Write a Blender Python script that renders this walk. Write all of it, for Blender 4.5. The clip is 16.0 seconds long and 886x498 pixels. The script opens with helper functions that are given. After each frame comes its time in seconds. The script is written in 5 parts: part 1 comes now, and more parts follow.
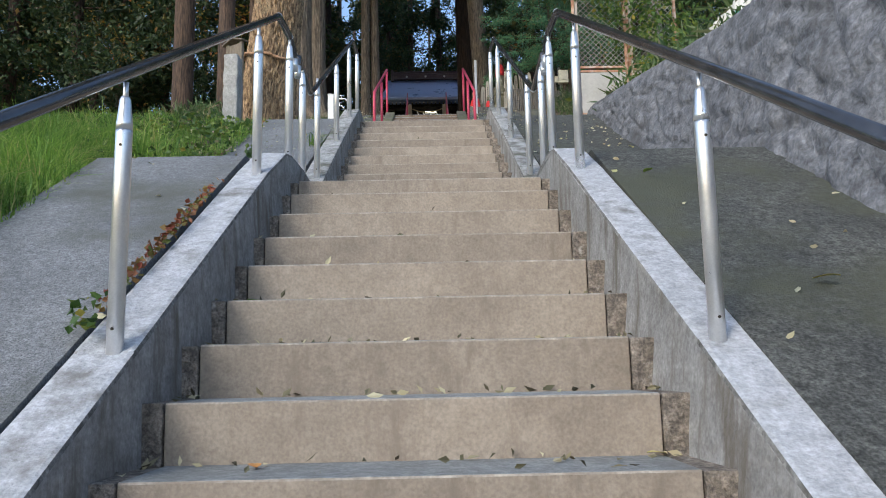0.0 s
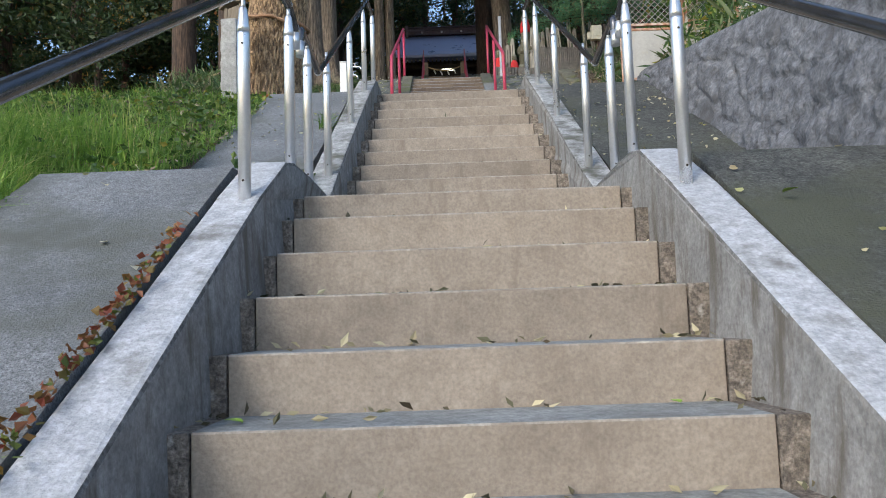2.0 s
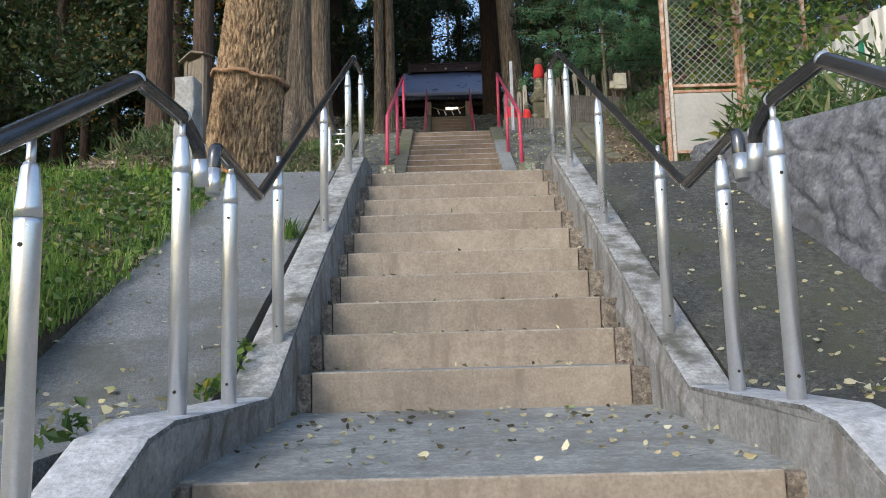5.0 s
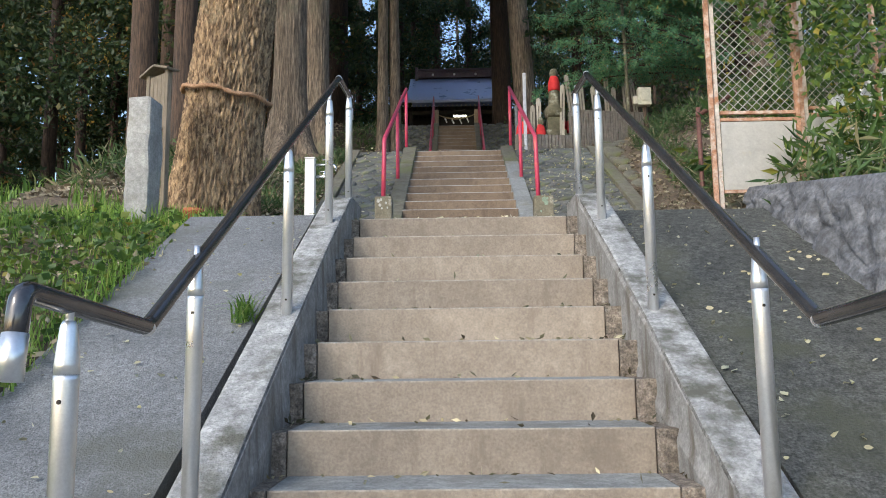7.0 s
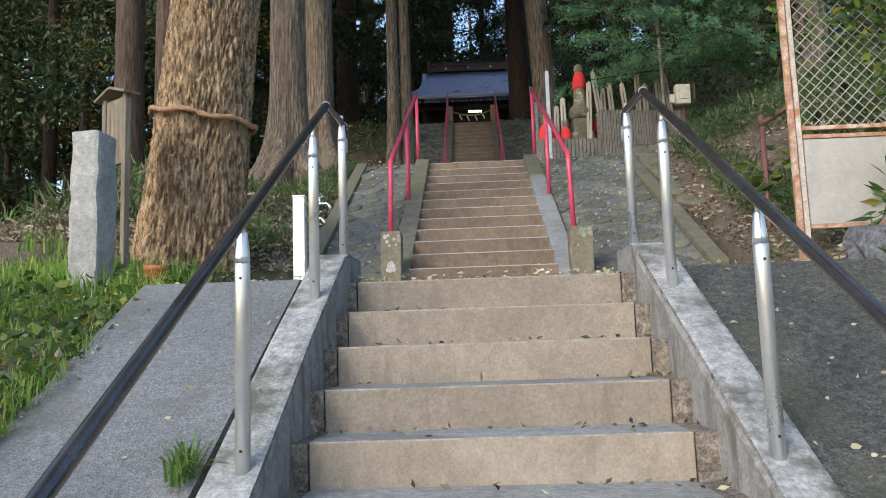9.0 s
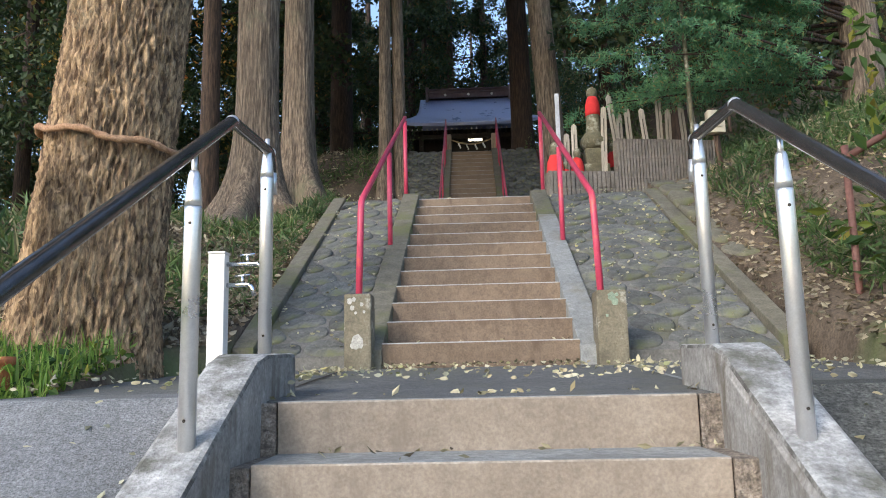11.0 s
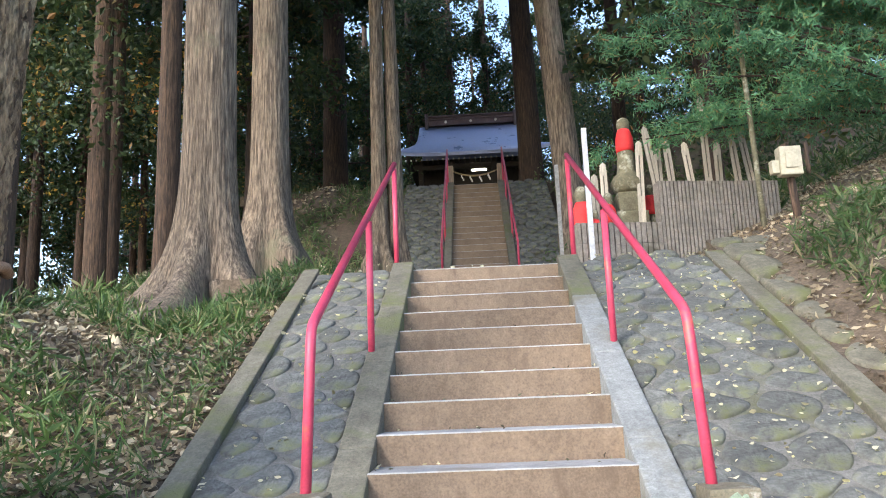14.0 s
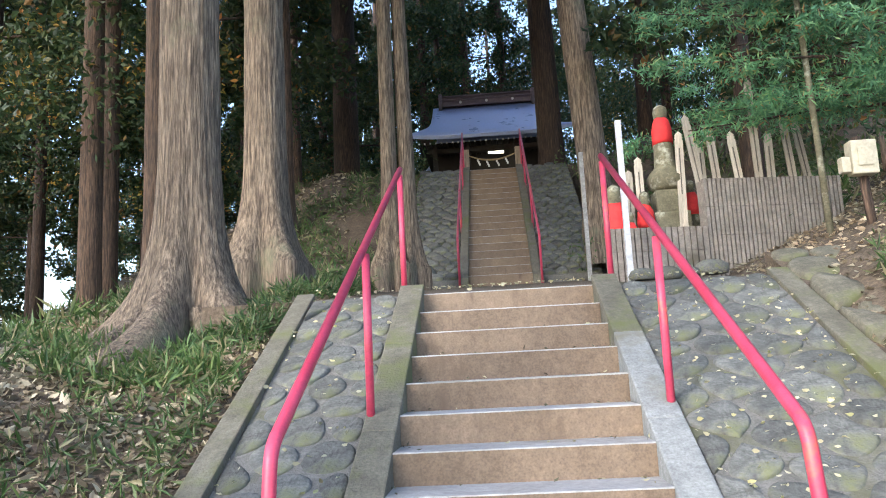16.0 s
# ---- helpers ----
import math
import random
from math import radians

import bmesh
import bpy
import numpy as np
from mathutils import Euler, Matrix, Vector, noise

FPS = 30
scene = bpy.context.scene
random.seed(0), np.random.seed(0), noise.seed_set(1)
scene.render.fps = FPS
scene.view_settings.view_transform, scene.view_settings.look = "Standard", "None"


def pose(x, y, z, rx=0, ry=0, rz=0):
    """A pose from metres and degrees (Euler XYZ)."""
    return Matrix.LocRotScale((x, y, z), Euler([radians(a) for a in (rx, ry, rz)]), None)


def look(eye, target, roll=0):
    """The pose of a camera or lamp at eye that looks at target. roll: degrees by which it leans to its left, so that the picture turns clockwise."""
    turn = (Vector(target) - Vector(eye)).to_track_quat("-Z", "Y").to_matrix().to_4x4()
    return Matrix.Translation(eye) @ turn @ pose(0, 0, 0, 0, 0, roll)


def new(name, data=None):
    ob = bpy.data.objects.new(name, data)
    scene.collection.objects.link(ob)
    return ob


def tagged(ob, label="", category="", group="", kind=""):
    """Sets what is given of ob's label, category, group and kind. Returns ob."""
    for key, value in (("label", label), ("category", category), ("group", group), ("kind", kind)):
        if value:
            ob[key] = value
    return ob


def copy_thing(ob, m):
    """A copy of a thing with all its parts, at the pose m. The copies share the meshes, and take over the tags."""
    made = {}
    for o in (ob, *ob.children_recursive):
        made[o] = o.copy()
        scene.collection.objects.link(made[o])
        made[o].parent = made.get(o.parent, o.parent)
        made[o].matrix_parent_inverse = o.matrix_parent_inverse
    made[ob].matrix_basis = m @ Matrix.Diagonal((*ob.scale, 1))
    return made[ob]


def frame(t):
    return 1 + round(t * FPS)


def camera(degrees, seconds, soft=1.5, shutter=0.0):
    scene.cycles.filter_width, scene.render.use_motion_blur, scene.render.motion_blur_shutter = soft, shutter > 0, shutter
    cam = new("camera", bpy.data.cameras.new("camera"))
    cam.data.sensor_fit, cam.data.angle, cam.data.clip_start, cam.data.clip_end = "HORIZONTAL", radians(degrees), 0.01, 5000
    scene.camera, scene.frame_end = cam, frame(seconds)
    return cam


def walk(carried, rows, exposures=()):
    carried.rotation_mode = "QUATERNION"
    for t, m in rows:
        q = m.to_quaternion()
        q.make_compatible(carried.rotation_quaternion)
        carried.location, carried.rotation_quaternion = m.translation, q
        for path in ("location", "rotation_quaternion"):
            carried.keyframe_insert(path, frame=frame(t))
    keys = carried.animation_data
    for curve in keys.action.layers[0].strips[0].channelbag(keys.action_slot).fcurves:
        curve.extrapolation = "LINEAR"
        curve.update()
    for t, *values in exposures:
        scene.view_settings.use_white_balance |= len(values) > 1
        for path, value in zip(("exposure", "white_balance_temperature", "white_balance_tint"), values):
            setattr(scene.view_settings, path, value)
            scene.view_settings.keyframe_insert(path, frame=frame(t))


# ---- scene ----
cam = camera(59.1, 16.0, soft=1.0)
PATH = [
    (0, (0.059, 0.341, 1.459), (0.089, 2.317, 1.767), -1.2),
    (0.5, (-0.038, 0.604, 1.587), (-0.002, 2.588, 1.84), -1.3),
    (1, (-0.034, 0.857, 1.698), (-0.024, 2.846, 1.909), -0.7),
    (1.5, (-0.064, 1.11, 1.85), (-0.101, 3.099, 2.056), -1.4),
    (2, (-0.069, 1.355, 1.981), (-0.083, 3.345, 2.176), -1.9),
    (2.5, (-0.045, 1.601, 2.149), (-0.094, 3.592, 2.336), -2.8),
    (3, (-0.065, 1.849, 2.295), (-0.103, 3.837, 2.506), -2.5),
    (3.5, (-0.041, 2.118, 2.437), (-0.045, 4.106, 2.652), -2.3),
    (4, (-0.075, 2.394, 2.588), (-0.089, 4.381, 2.816), -1.3),
    (4.5, (-0.04, 2.657, 2.73), (-0.051, 4.643, 2.971), -1.2),
    (5, (-0.075, 2.913, 2.884), (-0.093, 4.895, 3.149), -1.5),
    (5.2, (-0.089, 3.005, 2.958), (-0.106, 4.985, 3.239), -1.0),
    (7.3, (-0.038, 4.098, 3.514), (-0.081, 6.079, 3.783), -0.5),
    (7.5, (-0.055, 4.197, 3.58), (-0.108, 6.178, 3.849), -0.1),
    (8, (-0.043, 4.444, 3.699), (-0.106, 6.426, 3.96), -1.2),
    (8.5, (-0.043, 4.723, 3.837), (-0.133, 6.705, 4.085), -2.3),
    (9, (-0.063, 4.984, 3.987), (-0.144, 6.967, 4.231), -1.9),
    (9.5, (-0.021, 5.354, 4.131), (-0.099, 7.336, 4.388), -1.3),
    (9.7, (-0.011, 5.479, 4.187), (-0.093, 7.458, 4.466), -1.0),
    (11.8, (-0.032, 7.054, 4.584), (-0.098, 9.027, 4.902), -2.2),
    (12, (-0.022, 7.183, 4.65), (-0.086, 9.162, 4.93), -3.4),
    (12.5, (-0.05, 7.455, 4.794), (-0.118, 9.437, 5.057), -3.3),
    (13, (-0.027, 7.713, 4.932), (-0.102, 9.689, 5.236), -2.7),
    (13.5, (-0.039, 7.969, 5.066), (-0.135, 9.94, 5.391), -3.2),
    (14, (-0.066, 8.227, 5.211), (-0.151, 10.191, 5.582), -2.3),
    (14.5, (-0.059, 8.491, 5.362), (-0.171, 10.454, 5.728), -2.3),
    (15, (-0.116, 8.735, 5.49), (-0.228, 10.704, 5.818), -2.1),
    (15.5, (-0.082, 8.964, 5.589), (-0.181, 10.938, 5.893), -3.2),
    (16, (-0.071, 9.072, 5.687), (-0.203, 11.043, 5.999), -2.9),
]
walk(cam, [(t, look(eye, target, roll)) for t, eye, target, roll in PATH],
     exposures=((0, 0.93, 6200, 8), (3.5, 1.0, 6350, 8), (5, 0.95, 6500, 8), (7.5, 1.16, 6450, 8), (9.5, 1.1, 6450, 9), (12, 1.65, 6450, 10), (14, 2.0, 6350, 10), (16, 2.05, 6300, 10)))

# ---- small tools ----
RND = random.Random(7)


def link(name, bm, mats, parent=None, label="", smooth=False):
    me = bpy.data.meshes.new(name)
    bm.to_mesh(me)
    bm.free()
    for m in (mats if isinstance(mats, (list, tuple)) else [mats]):
        me.materials.append(m)
    if smooth:
        for p in me.polygons:
            p.use_smooth = True
    ob = new(name, me)
    if parent is not None:
        ob.parent = parent
    if label:
        ob["label"] = label
    return ob


def part(name, bm, material, parent, label="", smooth=False):
    return link(name, bm, material, parent, label, smooth)


def thing(name, label, category, at=(0, 0, 0), group="", kind=""):
    ob = new(name)
    ob.location = at
    ob.empty_display_size = 0.1
    return tagged(ob, label, category, group, kind)


def slab(bm, x0, x1, y0, y1, z0, z1, bev=0.0):
    """A block, its edges rounded by bev."""
    vs = [bm.verts.new((x, y, z)) for z in (z0, z1) for y in (y0, y1) for x in (x0, x1)]
    fs = [bm.faces.new([vs[i] for i in f]) for f in
          ((0, 2, 3, 1), (4, 5, 7, 6), (0, 1, 5, 4), (2, 6, 7, 3), (0, 4, 6, 2), (1, 3, 7, 5))]
    if bev:
        es = list({e for f in fs for e in f.edges})
        bmesh.ops.bevel(bm, geom=es, offset=bev, segments=2, profile=0.6, affect="EDGES")
    return bm


def prism(bm, profile, x0, x1, bev=0.0):
    """A profile in y and z, drawn out from x0 to x1."""
    a = [bm.verts.new((x0, y, z)) for y, z in profile]
    b = [bm.verts.new((x1, y, z)) for y, z in profile]
    n = len(profile)
    fs = [bm.faces.new(a), bm.faces.new(b[::-1])]
    for i in range(n):
        fs.append(bm.faces.new((a[i], b[i], b[(i + 1) % n], a[(i + 1) % n])))
    bmesh.ops.recalc_face_normals(bm, faces=fs)
    if bev:
        es = list({e for f in fs for e in f.edges})
        bmesh.ops.bevel(bm, geom=es, offset=bev, segments=2, profile=0.6, affect="EDGES")
    return bm


def sweep(bm, pts, radii, n=10, cap=True, oval=1.0):
    """A round bar along pts; radii is one number or one a point."""
    pts = [Vector(p) for p in pts]
    rr = radii if isinstance(radii, (list, tuple)) else [radii] * len(pts)
    rings = []
    for i, p in enumerate(pts):
        d = (pts[min(i + 1, len(pts) - 1)] - pts[max(i - 1, 0)]).normalized()
        ref = Vector((1, 0, 0)) if abs(d.x) < 0.9 else Vector((0, 1, 0))
        u = d.cross(ref).normalized()
        v = d.cross(u)
        rings.append([bm.verts.new(p + rr[i] * (oval * math.cos(6.28319 * k / n) * u + math.sin(6.28319 * k / n) * v)) for k in range(n)])
    for a, b in zip(rings, rings[1:]):
        for k in range(n):
            f = bm.faces.new((a[k], a[(k + 1) % n], b[(k + 1) % n], b[k]))
            f.smooth = True
    if cap:
        bm.faces.new(rings[0][::-1])
        bm.faces.new(rings[-1])
    return bm


def rounded(pts, r, n=5):
    """A line of points whose corners are rounded."""
    pts = [Vector(p) for p in pts]
    out = [pts[0]]
    for a, b, c in zip(pts, pts[1:], pts[2:]):
        p, q = b + (a - b).normalized() * min(r, (a - b).length * 0.45), b + (c - b).normalized() * min(r, (c - b).length * 0.45)
        for i in range(n + 1):
            t = i / n
            out.append(p * (1 - t) ** 2 + b * (2 * t * (1 - t)) + q * t * t)
    return out + [pts[-1]]


def lerp(table, v):
    for (a, p), (b, q) in zip(table, table[1:]):
        if v <= b:
            return p + (q - p) * max(0.0, (v - a)) / (b - a) if v >= a else p + (q - p) * (v - a) / (b - a) * 0
    return table[-1][1]


# ---- the plan: heights along the way up ----
SLOPE = ((-8, -1.15), (-2.2, -1.15), (4.6, 2.67), (5.82, 2.73), (9.05, 4.36), (11.1, 4.45), (14.5, 6.235), (22.4, 7.12), (27.3, 10.42), (60, 10.9))


def way_height(y):
    return lerp(SLOPE, y)


def soft_height(y):
    return sum(way_height(y + d) for d in (-1.2, -0.6, 0, 0.6, 1.2)) / 5


def ground(x, y):
    """Height of the wild ground beside the way."""
    z = soft_height(y)
    n = noise.noise((x * 0.45, y * 0.45, 3.0)) * 0.16 + noise.noise((x * 1.7, y * 1.7, 8.0)) * 0.05
    if x < (-1.45 if 10.95 < y < 14.7 else -1.75):
        d = max(0.0, -1.75 - x)
        z += n * min(1, d / 0.8) + (0.12 * min(d, 1.2) if y < 9 else 0.05 * min(d, 1)) + min(0.25, 0.12 * d) * (10.5 < y < 14)
        z -= 0.30 * max(0, d - 2.2) ** 1.15 if d > 2.2 else 0
        if y > 17:
            z += 0.16 * d * min(1, (y - 17) / 3) * min(1, max(0, (3.4 - d) / 1.5))
        if 13 < y < 17:
            z -= 0.26 * min(1, d / 0.6) * min(1, (y - 13) / 1.2) * min(1, (17 - y) / 1.2)
        return max(z, -1.2)
    if x > 1.9:
        d = x - 1.9
        top = 3.98 + 0.17 * (y - 5.9)
        if y < 9.2:
            low = way_height(y) - 0.15
            face = 1.955 + 0.22 * max(0, top - low)
            bank = top - 0.06 + 0.10 * max(0, x - face - 0.4) + n * 0.5 * min(1, max(0, x - face - 0.2))
            return bank if x > face + 0.1 and bank > low else low - 0.2
        return z + min(0.42 * d, 1.3 + 0.12 * d) * min(1, (y - 8.9) / 1.2) + n * min(1, d)
    if y > 14.75 and not 21.9 < y < 27.2:
        return way_height(y) - 0.03
    return min(way_height(y - 0.5), way_height(y)) - 0.5


# ---- world and sun ----
world = bpy.data.worlds.new("sky")
scene.world = world
world.use_nodes = True
wn, wl = world.node_tree.nodes, world.node_tree.links
sky = wn.new("ShaderNodeTexSky")
sky.sky_type, sky.sun_disc = "NISHITA", False
SUN_UP, SUN_TURN = radians(32), radians(215)
sky.sun_elevation, sky.sun_rotation = SUN_UP, SUN_TURN
sky.air_density, sky.dust_density, sky.ozone_density = 1.0, 1.6, 1.2
wn["Background"].inputs["Strength"].default_value = 0.15
wl.new(sky.outputs["Color"], wn["Background"].inputs["Color"])
sun = new("sun", bpy.data.lights.new("sun", "SUN"))
sun.data.energy, sun.data.angle, sun.data.color = 0.6, radians(12), (1.0, 0.95, 0.88)
sun.rotation_euler = (radians(90) - SUN_UP, 0, radians(180) - SUN_TURN)



# ---- materials ----
def tex(nt, kind, scale, detail=4.0, rough=0.55, coord="Object", stretch=None):
    co = nt.nodes.new("ShaderNodeTexCoord")
    n = nt.nodes.new(kind)
    n.inputs["Scale"].default_value = scale
    if kind == "ShaderNodeTexNoise":
        n.inputs["Detail"].default_value, n.inputs["Roughness"].default_value = detail, rough
    src = co.outputs[coord]
    if stretch:
        mp = nt.nodes.new("ShaderNodeMapping")
        mp.inputs["Scale"].default_value = stretch
        nt.links.new(src, mp.inputs["Vector"])
        src = mp.outputs["Vector"]
    nt.links.new(src, n.inputs["Vector"])
    return n


def ramp(nt, fac, stops):
    r = nt.nodes.new("ShaderNodeValToRGB")
    e = r.color_ramp.elements
    while len(e) < len(stops):
        e.new(0.5)
    for el, (p, c) in zip(e, stops):
        el.position, el.color = p, (*c, 1)
    nt.links.new(fac, r.inputs["Fac"])
    return r.outputs["Color"]


def blend(nt, fac, a, b, mode="MIX"):
    m = nt.nodes.new("ShaderNodeMix")
    m.data_type, m.blend_type = "RGBA", mode
    for sock, v in ((m.inputs[0], fac), (m.inputs[6], a), (m.inputs[7], b)):
        if isinstance(v, (int, float)):
            sock.default_value = v
        elif isinstance(v, tuple):
            sock.default_value = (*v, 1)
        else:
            nt.links.new(v, sock)
    return m.outputs[2]


def surface(name, low, high, scale=6.0, rough=0.8, metal=0.0, bump=0.3, fine=60.0, stain=None, stain_scale=1.3, stain_from=0.5,
            stretch=None, vary=0.0, coord="Object", speck=0.25, stain_stretch=None, tight=0.18, mottle=0.16):
    """A surface of two tones with a coarse and a fine grain, stains of a shape of their own and fine relief."""
    mat = bpy.data.materials.new(name)
    mat.use_nodes = True
    nt = mat.node_tree
    b = nt.nodes["Principled BSDF"]
    coarse = tex(nt, "ShaderNodeTexNoise", scale, 6, 0.62, coord, stretch)
    grain = tex(nt, "ShaderNodeTexNoise", fine, 3, 0.6, coord, stretch)
    col = ramp(nt, coarse.outputs["Fac"], ((0.5 - tight, low), (0.5 + tight, high)))
    dark = ramp(nt, grain.outputs["Fac"], ((0.3, (1 - speck,) * 3), (0.7, (1 + speck * 0.5,) * 3)))
    col = blend(nt, 1.0, col, dark, "MULTIPLY")
    mid = tex(nt, "ShaderNodeTexNoise", fine * 0.28, 5, 0.7, coord, stretch)
    spots = ramp(nt, mid.outputs["Fac"], ((0.36, (1 - mottle,) * 3), (0.5, (1.0,) * 3), (0.64, (1 + mottle,) * 3)))
    col = blend(nt, 1.0, col, spots, "MULTIPLY")
    if stain:
        s = tex(nt, "ShaderNodeTexNoise", stain_scale, 7, 0.65, coord, stain_stretch)
        f = ramp(nt, s.outputs["Fac"], ((stain_from, (0, 0, 0)), (stain_from + 0.14, (1, 1, 1))))
        col = blend(nt, f, col, stain)
    if vary:
        oi = nt.nodes.new("ShaderNodeObjectInfo")
        v = ramp(nt, oi.outputs["Random"], ((0, (1 - vary,) * 3), (1, (1 + vary,) * 3)))
        col = blend(nt, 1.0, col, v, "MULTIPLY")
    nt.links.new(col, b.inputs["Base Color"])
    b.inputs["Metallic"].default_value = metal
    rr = ramp(nt, coarse.outputs["Fac"], ((0.3, (max(rough - 0.12, 0.05),) * 3), (0.7, (min(rough + 0.1, 1),) * 3)))
    nt.links.new(rr, b.inputs["Roughness"])
    if bump:
        bn = nt.nodes.new("ShaderNodeBump")
        bn.inputs["Strength"].default_value, bn.inputs["Distance"].default_value = bump, 0.02
        mixh = nt.nodes.new("ShaderNodeMath")
        mixh.operation = "MULTIPLY_ADD"
        mixh.inputs[1].default_value = 0.45
        nt.links.new(grain.outputs["Fac"], mixh.inputs[0])
        nt.links.new(coarse.outputs["Fac"], mixh.inputs[2])
        nt.links.new(mixh.outputs[0], bn.inputs["Height"])
        nt.links.new(bn.outputs["Normal"], b.inputs["Normal"])
    return mat


RISER = surface("brown_concrete", (0.24, 0.198, 0.155), (0.345, 0.292, 0.235), 3, 0.85, fine=90, bump=0.35, speck=0.2, mottle=0.10, stain=(0.20, 0.163, 0.128), stain_scale=2.6, stain_from=0.56, stain_stretch=(3, 3, 0.7), vary=0.1)
ORANGERISER = surface("orange_brown_concrete", (0.16, 0.115, 0.078), (0.235, 0.176, 0.126), 3, 0.85, fine=90, bump=0.3, speck=0.25, mottle=0.12, stain=(0.125, 0.09, 0.063), stain_scale=2.4, stain_from=0.57, stain_stretch=(2, 2, 0.8), vary=0.1)
# Tread tops greyer than the risers, partly sky light put into the colour.
TREAD = surface("worn_sky_tinted_concrete", (0.22, 0.232, 0.222), (0.35, 0.362, 0.35), 4, 0.65, fine=80, bump=0.35, speck=0.3, mottle=0.25, stain=(0.17, 0.165, 0.15), stain_scale=2.1, stain_from=0.55, vary=0.08)
# Middle and upper treads: worn, and paler for the sky light painted in.
PALETREAD = surface("sky_pale_worn_tread", (0.30, 0.305, 0.31), (0.42, 0.425, 0.43), 4, 0.65, fine=90, bump=0.2, speck=0.12, stain=(0.25, 0.23, 0.20), stain_scale=2.5, stain_from=0.57, vary=0.08)
NOSING = surface("worn_step_edge", (0.26, 0.225, 0.185), (0.42, 0.38, 0.33), 9, 0.8, fine=90, bump=0.3, stain=(0.24, 0.20, 0.16), stain_scale=7, stain_from=0.5)
BLOCK = surface("rough_side_block", (0.15, 0.125, 0.10), (0.29, 0.25, 0.21), 14, 0.9, fine=110, bump=1.0, speck=0.5, mottle=0.45, stain=(0.45, 0.42, 0.38), stain_scale=18, stain_from=0.6, vary=0.15)
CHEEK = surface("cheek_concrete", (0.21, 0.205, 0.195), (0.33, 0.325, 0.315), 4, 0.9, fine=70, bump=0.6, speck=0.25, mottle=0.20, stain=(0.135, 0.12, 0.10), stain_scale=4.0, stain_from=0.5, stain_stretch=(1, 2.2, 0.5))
# Cheek tops paler and bluer than the sides, sky light painted in.
CHEEKTOP = surface("sky_lit_cheek_top", (0.36, 0.375, 0.395), (0.54, 0.555, 0.58), 4, 0.85, fine=75, bump=0.5, speck=0.25, mottle=0.2, stain=(0.19, 0.19, 0.18), stain_scale=4.0, stain_from=0.525)
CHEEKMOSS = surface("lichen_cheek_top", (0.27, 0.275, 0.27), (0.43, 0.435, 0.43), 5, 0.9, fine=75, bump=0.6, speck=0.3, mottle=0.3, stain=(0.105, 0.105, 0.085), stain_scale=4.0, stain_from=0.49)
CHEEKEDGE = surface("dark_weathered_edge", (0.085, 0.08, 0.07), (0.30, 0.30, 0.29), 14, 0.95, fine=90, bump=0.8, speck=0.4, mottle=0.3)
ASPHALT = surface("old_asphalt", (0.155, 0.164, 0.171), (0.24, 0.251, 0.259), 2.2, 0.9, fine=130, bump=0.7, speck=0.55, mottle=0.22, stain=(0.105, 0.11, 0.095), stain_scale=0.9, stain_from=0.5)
# East ramp: darker and faintly greener asphalt than the west one.
DARKASPHALT = surface("dark_asphalt", (0.064, 0.067, 0.061), (0.115, 0.119, 0.108), 3, 0.9, fine=95, bump=0.8, speck=0.7, mottle=0.45, stain=(0.072, 0.077, 0.052), stain_scale=1.1, stain_from=0.5)
# Grey lowered and blued for the shadow the wall stands in.
WALLROCK = surface("stamped_wall", (0.10, 0.106, 0.12), (0.205, 0.213, 0.232), 6, 0.9, fine=45, bump=1.0, speck=0.4, mottle=0.35, stain=(0.09, 0.09, 0.095), stain_scale=1.6, stain_from=0.55)
EARTH = surface("forest_earth", (0.075, 0.055, 0.038), (0.16, 0.125, 0.09), 4, 0.95, fine=45, bump=0.9, speck=0.5, stain=(0.09, 0.11, 0.045), stain_scale=0.7, stain_from=0.55)
STEEL = surface("brushed_post_metal", (0.74, 0.75, 0.76), (0.84, 0.84, 0.84), 4, 0.36, metal=0.85, bump=0.02, fine=200, speck=0.06, mottle=0.03)
RAILBLACK = surface("black_handrail", (0.085, 0.085, 0.09), (0.14, 0.14, 0.145), 9, 0.17, metal=0.7, bump=0.03, fine=80, speck=0.2, mottle=0.05)
REDRAIL = surface("red_rail_paint", (0.48, 0.045, 0.095), (0.60, 0.075, 0.145), 6, 0.42, bump=0.08, fine=90, speck=0.12, mottle=0.06, stain=(0.62, 0.14, 0.06), stain_scale=5, stain_from=0.58)


def leaf_surface(name, stops, trans=0.35, rough=0.55):
    """Leaves, each with a tone of its own."""
    mat = bpy.data.materials.new(name)
    mat.use_nodes = True
    nt = mat.node_tree
    b = nt.nodes["Principled BSDF"]
    geo = nt.nodes.new("ShaderNodeNewGeometry")
    col = ramp(nt, geo.outputs["Random Per Island"], stops)
    big = tex(nt, "ShaderNodeTexNoise", 0.9, 3)
    tone = ramp(nt, big.outputs["Fac"], ((0.35, (0.65, 0.7, 0.65)), (0.65, (1.25, 1.2, 1.05))))
    col = blend(nt, 1.0, col, tone, "MULTIPLY")
    nt.links.new(col, b.inputs["Base Color"])
    b.inputs["Roughness"].default_value = rough
    tr = nt.nodes.new("ShaderNodeBsdfTranslucent")
    nt.links.new(col, tr.inputs["Color"])
    mx = nt.nodes.new("ShaderNodeMixShader")
    mx.inputs[0].default_value = trans
    nt.links.new(b.outputs[0], mx.inputs[1])
    nt.links.new(tr.outputs[0], mx.inputs[2])
    nt.links.new(mx.outputs[0], nt.nodes["Material Output"].inputs["Surface"])
    return mat


